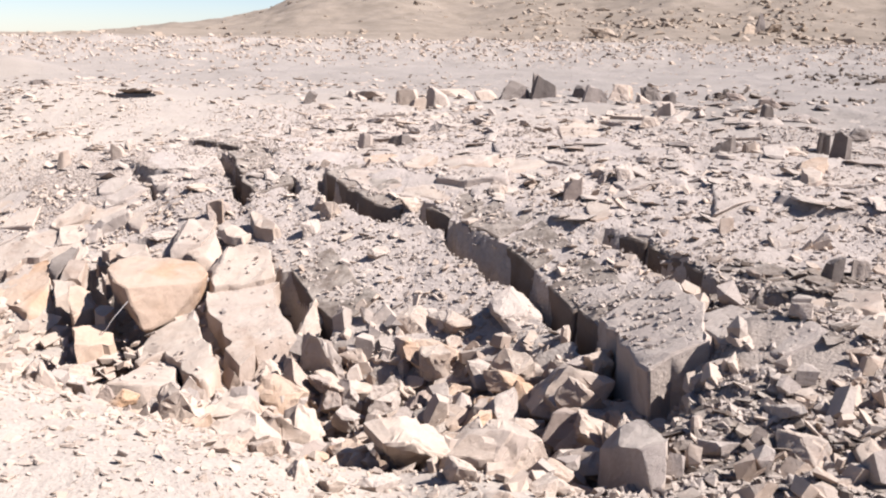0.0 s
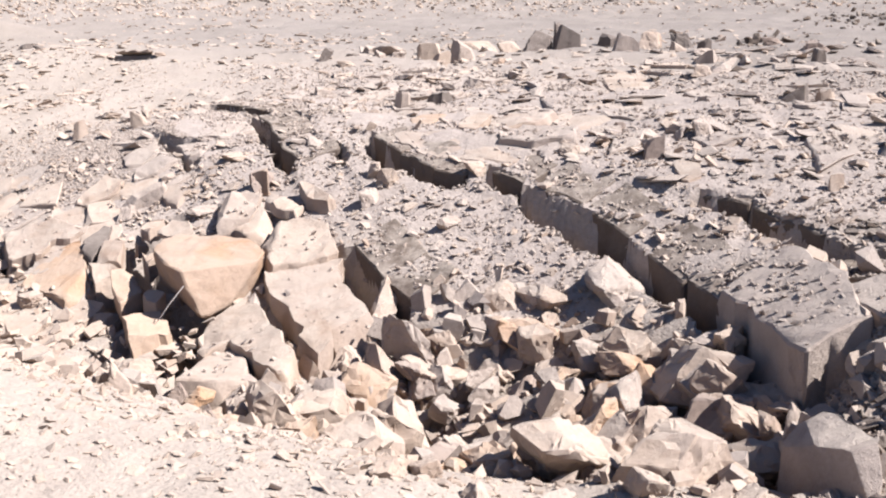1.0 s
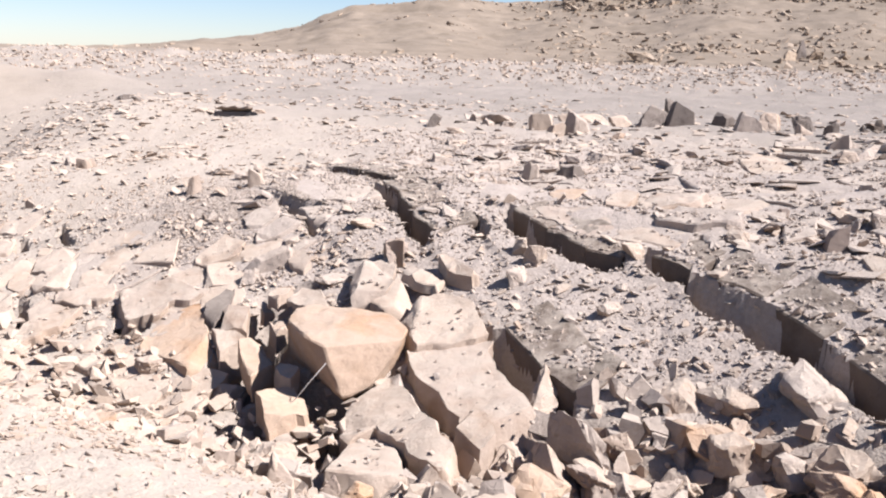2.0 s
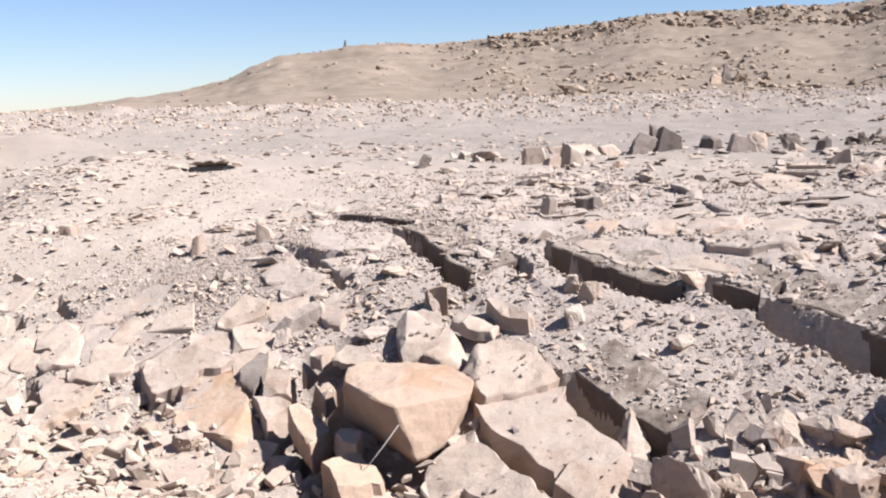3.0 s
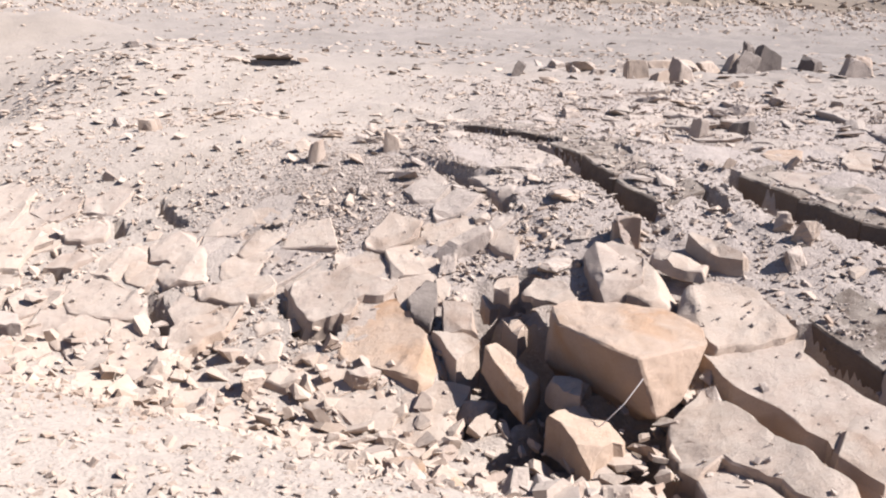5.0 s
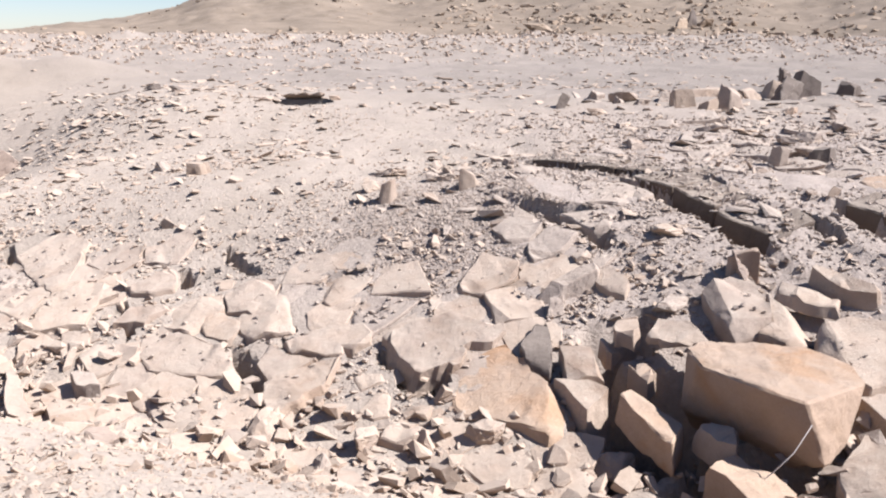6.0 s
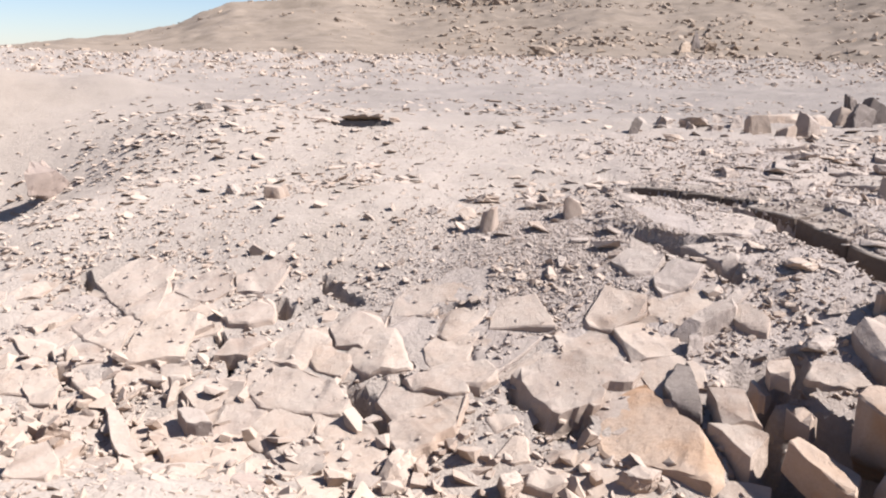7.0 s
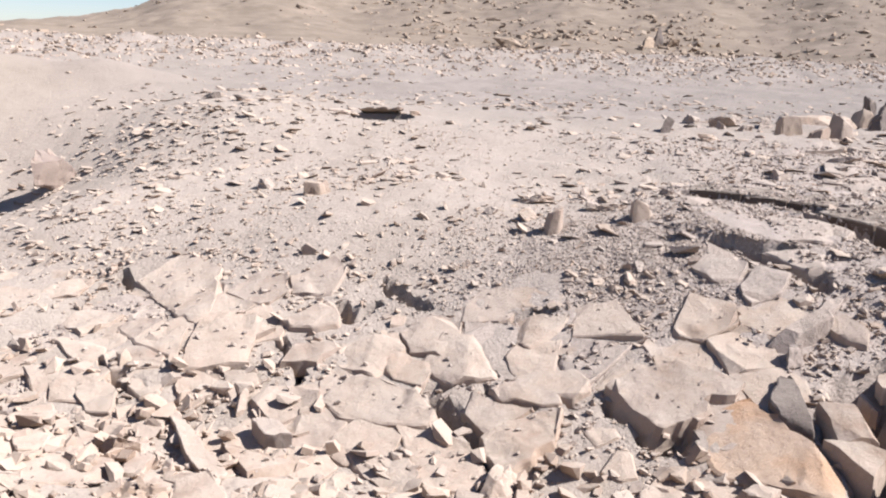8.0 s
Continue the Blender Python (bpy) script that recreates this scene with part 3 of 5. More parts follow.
stone(TAN, -0.64, (0.24, 0.39), .12, [(-5.92, 9.39), (-5.62, 9.45), (-5.30, 9.18), (-5.12, 8.85), (-5.45, 8.96), (-5.77, 9.12)])
stone(TAN, -0.65, (0.32, 0.32), .20, [(-5.01, 8.71), (-4.88, 8.77), (-4.66, 8.77), (-4.50, 8.72), (-4.60, 8.53), (-4.77, 8.42), (-4.94, 8.39), (-4.99, 8.51)])
stone(TAN, -0.58, (0.25, 0.40), .12, [(-5.12, 9.12), (-4.91, 9.10), (-4.95, 9.04), (-4.84, 8.91), (-4.65, 8.81), (-4.80, 8.78), (-4.97, 8.74), (-5.10, 9.04)])
stone(TAN, -0.52, (0.26, 0.40), .12, [(-4.89, 9.05), (-4.64, 9.07), (-4.46, 8.81), (-4.54, 8.81), (-4.83, 8.93)])
stone(TAN, -0.45, (0.27, 0.40), .12, [(-4.75, 9.10), (-4.55, 9.10), (-4.29, 9.01), (-4.32, 8.84), (-4.43, 8.81)])
stone(TAN, -0.40, (0.26, 0.44), .20, [(-4.25, 8.80), (-4.08, 8.84), (-3.80, 8.83), (-3.62, 8.73), (-3.48, 8.58), (-3.58, 8.49), (-3.76, 8.53), (-3.79, 8.41), (-3.92, 8.41), (-4.07, 8.43), (-4.17, 8.65)])
stone(ORANGE, -0.55, (0.36, 0.39), .20, [(-3.93, 8.29), (-3.74, 8.50), (-3.49, 8.49), (-3.41, 8.31), (-3.31, 8.04), (-3.20, 7.82), (-3.38, 7.72), (-3.60, 7.90), (-3.82, 8.04)])
stone(TAN, -0.71, (0.24, 0.37), .12, [(-7.17, 10.13), (-6.82, 9.96), (-6.91, 9.61), (-6.98, 9.65), (-7.09, 9.83)])
stone(TAN, -0.69, (0.24, 0.39), .12, [(-6.79, 9.78), (-6.65, 9.81), (-6.50, 9.71), (-6.51, 9.58), (-6.63, 9.52), (-6.77, 9.66)])
stone(TAN, -0.67, (0.23, 0.39), .12, [(-6.48, 9.74), (-6.28, 9.67), (-6.24, 9.50), (-6.34, 9.38), (-6.45, 9.49)])
stone(TAN, -0.78, (0.20, 0.32), .12, [(-7.45, 10.05), (-7.37, 10.11), (-7.15, 9.80), (-7.17, 9.58), (-7.33, 9.66), (-7.42, 9.83)])
stone(TAN, -0.35, (0.29, 0.26), .12, [(-7.39, 11.55), (-7.16, 11.63), (-6.79, 11.41), (-6.56, 11.07), (-6.58, 10.85), (-6.61, 10.48), (-6.71, 10.38), (-6.84, 10.50), (-7.15, 11.09)])
stone(TAN, -0.51, (0.20, 0.33), .12, [(-6.60, 10.45), (-6.29, 10.27), (-6.15, 10.10), (-6.29, 10.06), (-6.32, 9.78), (-6.72, 9.84), (-6.77, 9.92), (-6.71, 10.29)])
stone(TAN, -0.82, (0.06, 0.10), .20, [(-6.46, 9.07), (-6.24, 9.22), (-6.18, 8.89), (-5.97, 8.83), (-6.02, 8.48), (-6.23, 8.57), (-6.41, 8.91)])
stone(TAN, -0.83, (0.04, 0.08), .20, [(-6.79, 9.44), (-6.73, 9.49), (-6.55, 9.01), (-6.40, 8.71), (-6.50, 8.66), (-6.65, 8.95)])
stone(TAN, -0.82, (-0.04, -0.07), .20, [(-7.65, 9.21), (-7.57, 9.43), (-7.44, 9.22), (-7.43, 9.01), (-7.57, 9.01)])
stone(TAN, -0.38, (0.20, 0.34), .12, [(-6.12, 10.20), (-5.87, 10.26), (-5.76, 10.30), (-5.69, 9.99), (-5.88, 10.00), (-6.07, 10.10)])
stone(TAN, 0.04, (0.08, 0.12), .20, [(-6.47, 6.69), (-6.38, 6.75), (-6.29, 6.59), (-6.31, 6.48), (-6.47, 6.51)])
stone(TAN, -0.84, (-0.04, -0.07), .12, [(-7.66, 9.00), (-7.36, 9.05), (-7.04, 8.94), (-7.09, 8.62), (-7.38, 8.59), (-7.58, 8.67)])
stone(TAN, -0.70, (0.27, 0.43), .12, [(-4.40, 8.42), (-4.22, 8.36), (-4.23, 8.21), (-4.33, 8.21), (-4.42, 8.29)])
stone(TAN, -0.27, (0.29, 0.38), .12, [(-4.40, 9.31), (-4.28, 9.49), (-4.43, 9.59), (-4.66, 9.60), (-4.72, 9.48), (-4.57, 9.30)])
stone(TAN, -0.43, (0.25, 0.36), .12, [(-5.09, 9.68), (-4.81, 9.50), (-4.51, 9.16), (-4.81, 9.13), (-5.10, 9.16), (-5.28, 9.40)])
stone(TAN, -0.51, (0.22, 0.34), .12, [(-5.64, 9.58), (-5.32, 9.58), (-5.16, 9.35), (-5.27, 9.22), (-5.55, 9.46)])
stone(GREY, 0.12, (0.23, 0.38), .12, [(-3.42, 9.62), (-3.25, 9.69), (-3.08, 9.49), (-3.22, 9.35), (-3.35, 9.43)])
stone(GREY, 0.08, (0.24, 0.41), .12, [(-3.02, 9.47), (-2.84, 9.34), (-3.00, 9.17), (-3.21, 9.15), (-3.21, 9.33)])
stone(GREY, 0.20, (0.20, 0.33), .12, [(-3.19, 9.94), (-3.05, 9.57), (-3.17, 9.57), (-3.24, 9.72)])
stone(GREY, -0.03, (0.26, 0.45), .12, [(-3.11, 8.81), (-2.76, 9.03), (-2.62, 9.04), (-2.69, 8.98), (-3.06, 8.76)])
stone(TAN, -0.51, (0.20, 0.34), .12, [(-6.12, 9.72), (-6.00, 9.93), (-5.73, 9.78), (-5.89, 9.65)])
stone(TAN, -0.54, (0.21, 0.27), .12, [(-7.28, 10.56), (-7.11, 10.60), (-6.89, 10.44), (-6.75, 10.31), (-6.80, 9.97), (-7.10, 10.26)])
stone(TAN, -0.64, (0.20, 0.29), .12, [(-7.72, 10.52), (-7.39, 10.48), (-7.23, 10.21), (-7.45, 10.15)])
stone(TAN, -0.77, (0.21, 0.32), .12, [(-7.84, 10.26), (-7.61, 10.24), (-7.47, 9.89), (-7.64, 9.86)])
stone(TAN, -0.87, (0.03, 0.07), .12, [(-7.44, 9.68), (-7.21, 9.56), (-7.07, 9.15), (-7.24, 9.17)])
stone(TAN, -0.87, (-0.02, -0.01), .12, [(-7.02, 9.32), (-6.88, 9.41), (-6.81, 9.05), (-6.86, 8.73), (-6.98, 8.81)])
stone(GREY, 0.01, (0.43, 0.04), .50, [(0.97, 6.37), (1.33, 6.49), (1.50, 5.90), (1.50, 5.27), (1.44, 4.90), (1.11, 4.85), (1.04, 5.38), (1.01, 5.72)])
stone(GREY, 0.13, (0.35, 0.12), .35, [(1.39, 5.35), (1.64, 5.31), (1.80, 5.02), (1.98, 4.77), (1.95, 4.63), (1.71, 4.57), (1.61, 4.78), (1.48, 5.00)])
stone(GREY, 0.07, (0.24, 0.33), .35, [(1.69, 4.56), (1.91, 4.67), (2.04, 4.58), (1.94, 4.43), (1.86, 4.39), (1.73, 4.51)])
stone(GREY, 0.01, (0.48, 0.20), .30, [(1.38, 4.82), (1.47, 4.88), (1.62, 4.69), (1.63, 4.56), (1.49, 4.65)])
stone(TAN, 0.21, (0.28, 0.16), .30, [(2.08, 4.79), (2.23, 4.89), (2.29, 4.80), (2.19, 4.61), (2.11, 4.60)], taper=1.25, cuts=5)
stone(TAN, 0.19, (0.28, -0.07), .30, [(2.28, 5.46), (2.41, 5.64), (2.53, 5.38), (2.41, 5.05), (2.20, 5.19)], taper=1.25, cuts=5)
stone(GREY, -0.09, (0.32, -0.09), .70, [(0.76, 4.20), (0.91, 4.25), (1.00, 3.92), (0.96, 3.78), (0.91, 3.70), (0.81, 3.98)])
stone(ORANGE, -0.93, (0.11, 0.16), .30, [(-3.39, 7.37), (-3.23, 7.40), (-3.05, 7.06), (-3.12, 6.94), (-3.25, 7.04)], taper=1.25, cuts=5)
stone(ORANGE, -0.89, (0.08, 0.12), .30, [(-2.95, 6.95), (-2.85, 7.09), (-2.66, 6.98), (-2.49, 6.59), (-2.65, 6.60), (-2.83, 6.71)], taper=1.25, cuts=5)
stone(GREY, -0.73, (0.10, 0.22), .15, [(-6.29, 9.16), (-6.16, 9.23), (-6.05, 8.96), (-6.21, 8.99)])
stone(TAN, -0.61, (0.19, 0.29), .2, [(-4.45, 8.58), (-4.27, 8.63), (-4.24, 8.47), (-4.41, 8.45)])
stone(TAN, -0.75, (0.16, 0.28), .25, [(-4.35, 8.04), (-4.16, 8.17), (-4.02, 7.99), (-4.17, 7.92)])
stone(GREY, 0.54, (0.08, 0.03), .12, [(0.85, 9.18), (1.50, 9.45), (1.77, 8.96), (1.24, 8.69)])
stone(GREY, 0.54, (0.05, 0.06), .12, [(0.54, 10.36), (1.10, 10.66), (1.11, 9.75), (0.58, 9.40)])
stone(GREY, 0.45, (0.09, 0.09), .14, [(0.87, 8.33), (1.23, 8.54), (1.00, 7.94), (0.76, 7.85)])
stone(GREY, 0.34, (0.13, 0.17), .2, [(-3.00, 10.65), (-2.67, 10.20), (-2.35, 9.99), (-2.20, 9.69), (-2.50, 9.57), (-2.82, 9.71), (-3.01, 9.93)])
stone(GREY, 0.21, (0.15, 0.26), .2, [(-2.93, 9.62), (-2.55, 9.54), (-2.43, 9.29), (-2.75, 9.31)])


def hull(rnd, count, flat=1.0, box=0.55):
    """A convex lump of stone, about one across: corners of a shaken box and a few points more."""
    bm = bmesh.new()
    for i in range(8):
        s = [(1 if i >> k & 1 else -1) * 0.5 * rnd.uniform(box, 1.0) for k in range(3)]
        bm.verts.new((s[0], s[1], s[2] * flat))
    for _ in range(count - 8):
        d = Vector((rnd.gauss(0, 1), rnd.gauss(0, 1), rnd.gauss(0, 1))).normalized() * rnd.uniform(0.42, 0.55)
        bm.verts.new((d.x, d.y, d.z * flat))
    bmesh.ops.convex_hull(bm, input=bm.verts[:])
    bmesh.ops.delete(bm, geom=[v for v in bm.verts if not v.link_faces], context="VERTS")
    return bm


def broken_block(rnd, flat):
    """A block split along a few slanting planes."""
    bm = hull(rnd, 8, flat, 0.8)
    for _ in range(rnd.choice((3, 4, 5))):
        no = Vector((rnd.gauss(0, 1), rnd.gauss(0, 1), rnd.gauss(0, 0.8))).normalized()
        got = bmesh.ops.bisect_plane(bm, geom=bm.verts[:] + bm.edges[:] + bm.faces[:], plane_co=no * rnd.uniform(0.2, 0.36) * (1 - (1 - flat) * abs(no.z)), plane_no=no, clear_outer=True)
        rim = [e for e in got["geom_cut"] if isinstance(e, bmesh.types.BMEdge)]
        if rim:
            bmesh.ops.contextual_create(bm, geom=rim)
    bmesh.ops.recalc_face_normals(bm, faces=bm.faces[:])
    x0, x1 = min(v.co.x for v in bm.verts), max(v.co.x for v in bm.verts)
    y0, y1 = min(v.co.y for v in bm.verts), max(v.co.y for v in bm.verts)
    for v in bm.verts:
        v.co.x, v.co.y = (v.co.x - x0) / (x1 - x0) - 0.5, (v.co.y - y0) / (y1 - y0) - 0.5
    return bm


FORMS = {}


def rock_form(material, kind, k):
    """Meshes of broken rocks, unit size, standing on z = 0, shared between the rocks of a kind."""
    key = (material.name, kind, k)
    if key not in FORMS:
        rnd = random.Random(k * 31 + len(kind) * 7 + len(material.name))
        bm = broken_block(rnd, 1.0) if k % 3 else hull(rnd, 13, 1.0, 0.45)
        tx, ty = rnd.uniform(-0.5, 0.5), rnd.uniform(-0.5, 0.5)
        for v in bm.verts:
            f = 1.0 - 0.35 * (v.co.z + 0.5)
            v.co.x, v.co.y = v.co.x * f + tx * v.co.z + 0.3 * v.co.y, v.co.y * f + ty * v.co.z
        bmesh.ops.bevel(bm, geom=bm.edges[:], offset=0.03, segments=1, affect="EDGES", clamp_overlap=True)
        roughen(bm, 0.17, 0.085, k + 3, 4, 0.6)
        lo, hi = min(v.co.z for v in bm.verts), max(v.co.z for v in bm.verts)
        for v in bm.verts:
            v.co.z = (v.co.z - lo) / (hi - lo)
            if kind == "tall":
                f = 1 - 0.45 * v.co.z ** 1.5
                v.co.x, v.co.y = v.co.x * f + 0.12 * v.co.z, v.co.y * f
        FORMS[key] = mesh_of("rock", bm, material)
    return FORMS[key]


SAYS = {"tan_sandstone": "pale tan sandstone rock", "ochre_sandstone": "ochre-stained sandstone rock", "grey_limestone": "grey limestone rock", "dark_weathered_stone": "dark weathered rock", "reddish_stone": "reddish brown rock", "brown_ledge_rock": "brown rock"}


def rock(material, x, y, wide, high, yaw=0.0, kind="", deep=0.0, tip=(0.0, 0.0), ground_z=None, group="loose rocks"):
    COUNT[0] += 1
    ob = new("rock", rock_form(material, kind, round(x * 37 + y * 53) % 11))
    deep = deep or wide * (0.6 if kind == "tall" else 0.8)
    z = surface(x, y) if ground_z is None else ground_z
    ob.matrix_world = pose(x, y, max(z, float(land(x, y)) - 0.12) - 0.3 * high, tip[0], tip[1], yaw) @ Matrix.Diagonal((wide * 1.15, deep * 1.15, high * 1.25, 1))
    form = {"tall": "set upright on the rubble", "flat": "lying flat on the shelf"}.get(kind, "resting loose on the dusty ground")
    return tagged(ob, SAYS[material.name] + " " + form, "rock", group)


def as_piece(ob):
    """Bedrock that is part of the ground: a piece under it."""
    ob.parent = ground
    for key in ("label", "category", "group"):
        if key in ob:
            del ob[key]


# ---- the walls of the wide fissures, block by block ----
def ledges():
    n = 0
    for half, depth, lift, pts in FISSURES:
        if lift < 0.02 or half < 0.07:
            continue
        for a, b in zip(pts[:-1], pts[1:]):
            a, b = Vector(a), Vector(b)
            cuts = max(1, round((b - a).length / 0.55))
            for i in range(cuts):
                n += 1
                p, q = a.lerp(b, i / cuts + 0.01), a.lerp(b, (i + 1) / cuts - 0.01)
                e = (q - p).normalized()
                out = Vector((-e.y, e.x))
                rnd = random.Random(n)
                f0, f1 = half * rnd.uniform(0.75, 0.95), half * rnd.uniform(0.75, 0.95)
                c = [p + out * f0, q + out * f1, q + out * (half + 0.34), p + out * (half + 0.34)]
                m = (c[0] + c[1] + c[2] + c[3]) / 4
                gx = float(land(m.x + 0.2, m.y) - land(m.x - 0.2, m.y)) / 0.4
                gy = float(land(m.x, m.y + 0.2) - land(m.x, m.y - 0.2)) / 0.4
                top = float(land(m.x, m.y)) + lift * 0.8 + 0.015
                # walls take the darkened stone, so part of their shade is colour
                ob = stone(SHADED_BEDROCK, top, (gx, gy), depth + 0.15, [tuple(k) for k in c], "brown gravel-topped bedrock block walling an open fissure, darkened for shade", 0.97, "fissure_wall", None, 0)
                as_piece(ob)


ledges()

# ---- the big boulder: a broad top on an undercut foot ----
def big_boulder(corners):
    bm = bmesh.new()
    for p in corners:
        bm.verts.new(Vector(p) - Vector(corners[-1]))
    bmesh.ops.convex_hull(bm, input=bm.verts[:])
    bmesh.ops.delete(bm, geom=[v for v in bm.verts if not v.link_faces], context="VERTS")
    bmesh.ops.dissolve_limit(bm, angle_limit=radians(8), verts=bm.verts[:], edges=bm.edges[:])
    bmesh.ops.bevel(bm, geom=bm.edges[:], offset=0.012, segments=1, affect="EDGES", clamp_overlap=True)
    roughen(bm, 0.045, 0.018, 5, 4)
    ob = new("boulder", mesh_of("boulder", bm, ORANGE))
    ob.location = corners[-1]
    return tagged(ob, "large wedge-shaped boulder with ochre stains on its face", "boulder", "rocks in the trough")


big_boulder([(-2.63, 7.75, -0.21), (-2.51, 7.85, -0.2), (-2.19, 7.8, -0.2), (-1.96, 7.7, -0.2), (-1.82, 7.45, -0.24), (-1.84, 7.28, -0.26), (-1.9, 7.22, -0.32), (-2.64, 7.5, -0.23), (-2.44, 7.08, -0.22), (-2.32, 6.98, -0.24), (-2.28, 6.96, -0.36), (-1.94, 7.2, -0.43), (-2.03, 7.1, -0.54), (-2.16, 7.0, -0.57), (-2.21, 6.98, -0.57), (-2.65, 7.62, -0.35), (-2.66, 7.72, -0.54), (-2.54, 7.7, -0.61), (-2.37, 7.5, -0.68), (-2.5, 7.9, -0.75), (-1.95, 7.6, -0.7), (-2.2, 7.65, -0.9)])

# ---- loose rocks that stand out ----
rock(DARK, 1.06, 14.43, 0.43, 0.33, 20)
rock(DARK, 1.49, 15.41, 0.22, 0.34, 29)
rock(TAN, 0.67, 14.58, 0.40, 0.19, 25)
rock(TAN, 2.67, 14.58, 0.33, 0.25, -5)
rock(DARK, 3.05, 14.36, 0.24, 0.24, -34)
rock(GREY, 2.78, 11.53, 0.31, 0.17, 12)
rock(PINK, 1.00, 8.67, 0.10, 0.08, -16)
rock(GREY, 0.31, 14.13, 0.26, 0.14, 34)
rock(GREY, -1.04, 14.37, 0.31, 0.14, -10)
rock(GREY, -1.30, 14.62, 0.24, 0.11, 11)
rock(DARK, -1.53, 14.14, 0.23, 0.09, 11)
rock(GREY, 0.29, 11.00, 0.23, 0.09, -32)
rock(TAN, 2.30, 10.80, 0.22, 0.12, -1)
rock(GREY, -0.34, 11.00, 0.35, 0.09, -11, 'flat')
rock(GREY, 1.57, 8.21, 0.21, 0.14, 11)
rock(GREY, 1.40, 8.23, 0.13, 0.08, 22)
rock(TAN, 3.24, 8.99, 0.28, 0.08, 11, 'flat')
rock(DARK, 4.10, 9.55, 0.24, 0.11, -11, 'flat')
rock(PINK, 4.05, 12.13, 0.19, 0.15, -29)
rock(PINK, 4.14, 13.90, 0.22, 0.12, -35)
rock(TAN, 2.74, 11.61, 0.25, 0.10, 30)
rock(ORANGE, 3.13, 8.11, 0.25, 0.10, 11, 'flat')
rock(PINK, -8.74, 15.66, 0.46, 0.48, 21)
rock(GREY, -6.26, 12.91, 0.17, 0.09, -2)
rock(DARK, -7.04, 16.99, 0.19, 0.10, -24)
rock(DARK, -6.63, 16.57, 0.17, 0.08, -14)
rock(DARK, -1.86, 13.98, 0.14, 0.17, -3)
rock(GREY, -1.16, 14.12, 0.18, 0.14, 23)
rock(GREY, -0.94, 14.01, 0.20, 0.12, -1)
rock(TAN, -1.60, 13.55, 0.19, 0.08, -30)
rock(TAN, -1.57, 12.71, 0.24, 0.06, -6, 'flat')
rock(TAN, 0.13, 14.34, 0.58, 0.19, -20)
rock(GREY, -0.52, 14.32, 0.18, 0.13, -8)
rock(TAN, -2.30, 9.12, 0.25, 0.05, 31, 'flat')
rock(GREY, -3.63, 11.35, 0.10, 0.11, 11)
rock(PINK, -1.97, 8.57, 0.20, 0.16, 25)
rock(GREY, -2.25, 8.68, 0.12, 0.06, -19)
rock(TAN, -0.93, 8.16, 0.15, 0.14, -18)
rock(TAN, -0.24, 8.03, 0.20, 0.10, 19)
rock(TAN, -1.03, 8.29, 0.14, 0.12, -13)
rock(GREY, -1.07, 7.98, 0.19, 0.13, 15)
rock(GREY, -0.48, 7.48, 0.15, 0.09, -4)
rock(GREY, -0.94, 7.05, 0.11, 0.08, 15)
rock(GREY, -3.14, 8.68, 0.13, 0.12, 1)
rock(GREY, -2.46, 8.45, 0.23, 0.08, -3)
rock(TAN, -3.06, 7.58, 0.20, 0.12, -29)
rock(TAN, -3.56, 7.30, 0.16, 0.10, -33)
rock(TAN, -2.15, 7.09, 0.08, 0.05, 12)
rock(TAN, -4.38, 8.04, 0.22, 0.11, 31)
rock(TAN, -3.74, 7.87, 0.21, 0.11, -34)


def block(material, x, y, wide, high, yaw):
    """A broken block of the beds, standing askew in the ground."""
    rnd = random.Random(round(x * 70 + y * 13))
    pts = []
    for i in range(5):
        k = radians(yaw - 72 * i + rnd.uniform(-24, 24))
        f = rnd.uniform(0.75, 1.15)
        pts.append((x + wide * 0.52 * f * math.cos(k), y + wide * 0.42 * f * math.sin(k)))
    base = float(land(x, y))
    return stone(material, base + high * 0.72, (rnd.uniform(-0.6, 0.6), rnd.uniform(-0.5, 0.3)), high * 0.72 + 0.12, pts, "", rnd.uniform(1.15, 1.55), "rock", (rnd.uniform(-0.2, 0.2) * wide, 0.1 * wide), 4)


block(GREY, -0.04, 13.52, 0.31, 0.30, 35)
block(TAN, -0.49, 13.83, 0.31, 0.30, 20)
block(TAN, -0.35, 13.44, 0.24, 0.17, -10)
block(DARK, 1.57, 14.92, 0.35, 0.32, 20)
block(DARK, 2.14, 14.93, 0.28, 0.22, 40)
block(TAN, 1.21, 15.07, 0.30, 0.17, 10)
block(GREY, 2.17, 13.70, 0.29, 0.29, 15)
block(DARK, 3.14, 13.59, 0.20, 0.22, -20)
block(TAN, 2.78, 13.49, 0.19, 0.16, 30)
block(GREY, 2.81, 12.38, 0.33, 0.11, 5)
block(GREY, -0.81, 10.58, 0.15, 0.18, 25)
block(DARK, -0.43, 10.58, 0.21, 0.15, 60)
block(PINK, 1.07, 7.73, 0.17, 0.20, 15)
block(DARK, 3.57, 9.05, 0.13, 0.24, 20)
block(DARK, 3.54, 8.57, 0.16, 0.34, -15)
block(DARK, 3.83, 11.50, 0.16, 0.17, 30)
block(DARK, 2.67, 9.18, 0.28, 0.12, 10)
block(GREY, 1.90, 9.35, 0.18, 0.14, 40)
block(TAN, 2.90, 9.08, 0.17, 0.12, -10)
block(DARK, 2.41, 5.76, 0.13, 0.21, 25)
block(GREY, 2.57, 5.79, 0.13, 0.19, -20)
block(TAN, -3.49, 10.45, 0.16, 0.14, 10)
block(TAN, -4.10, 10.54, 0.14, 0.20, 15)
block(TAN, -5.84, 12.23, 0.21, 0.13, 10)
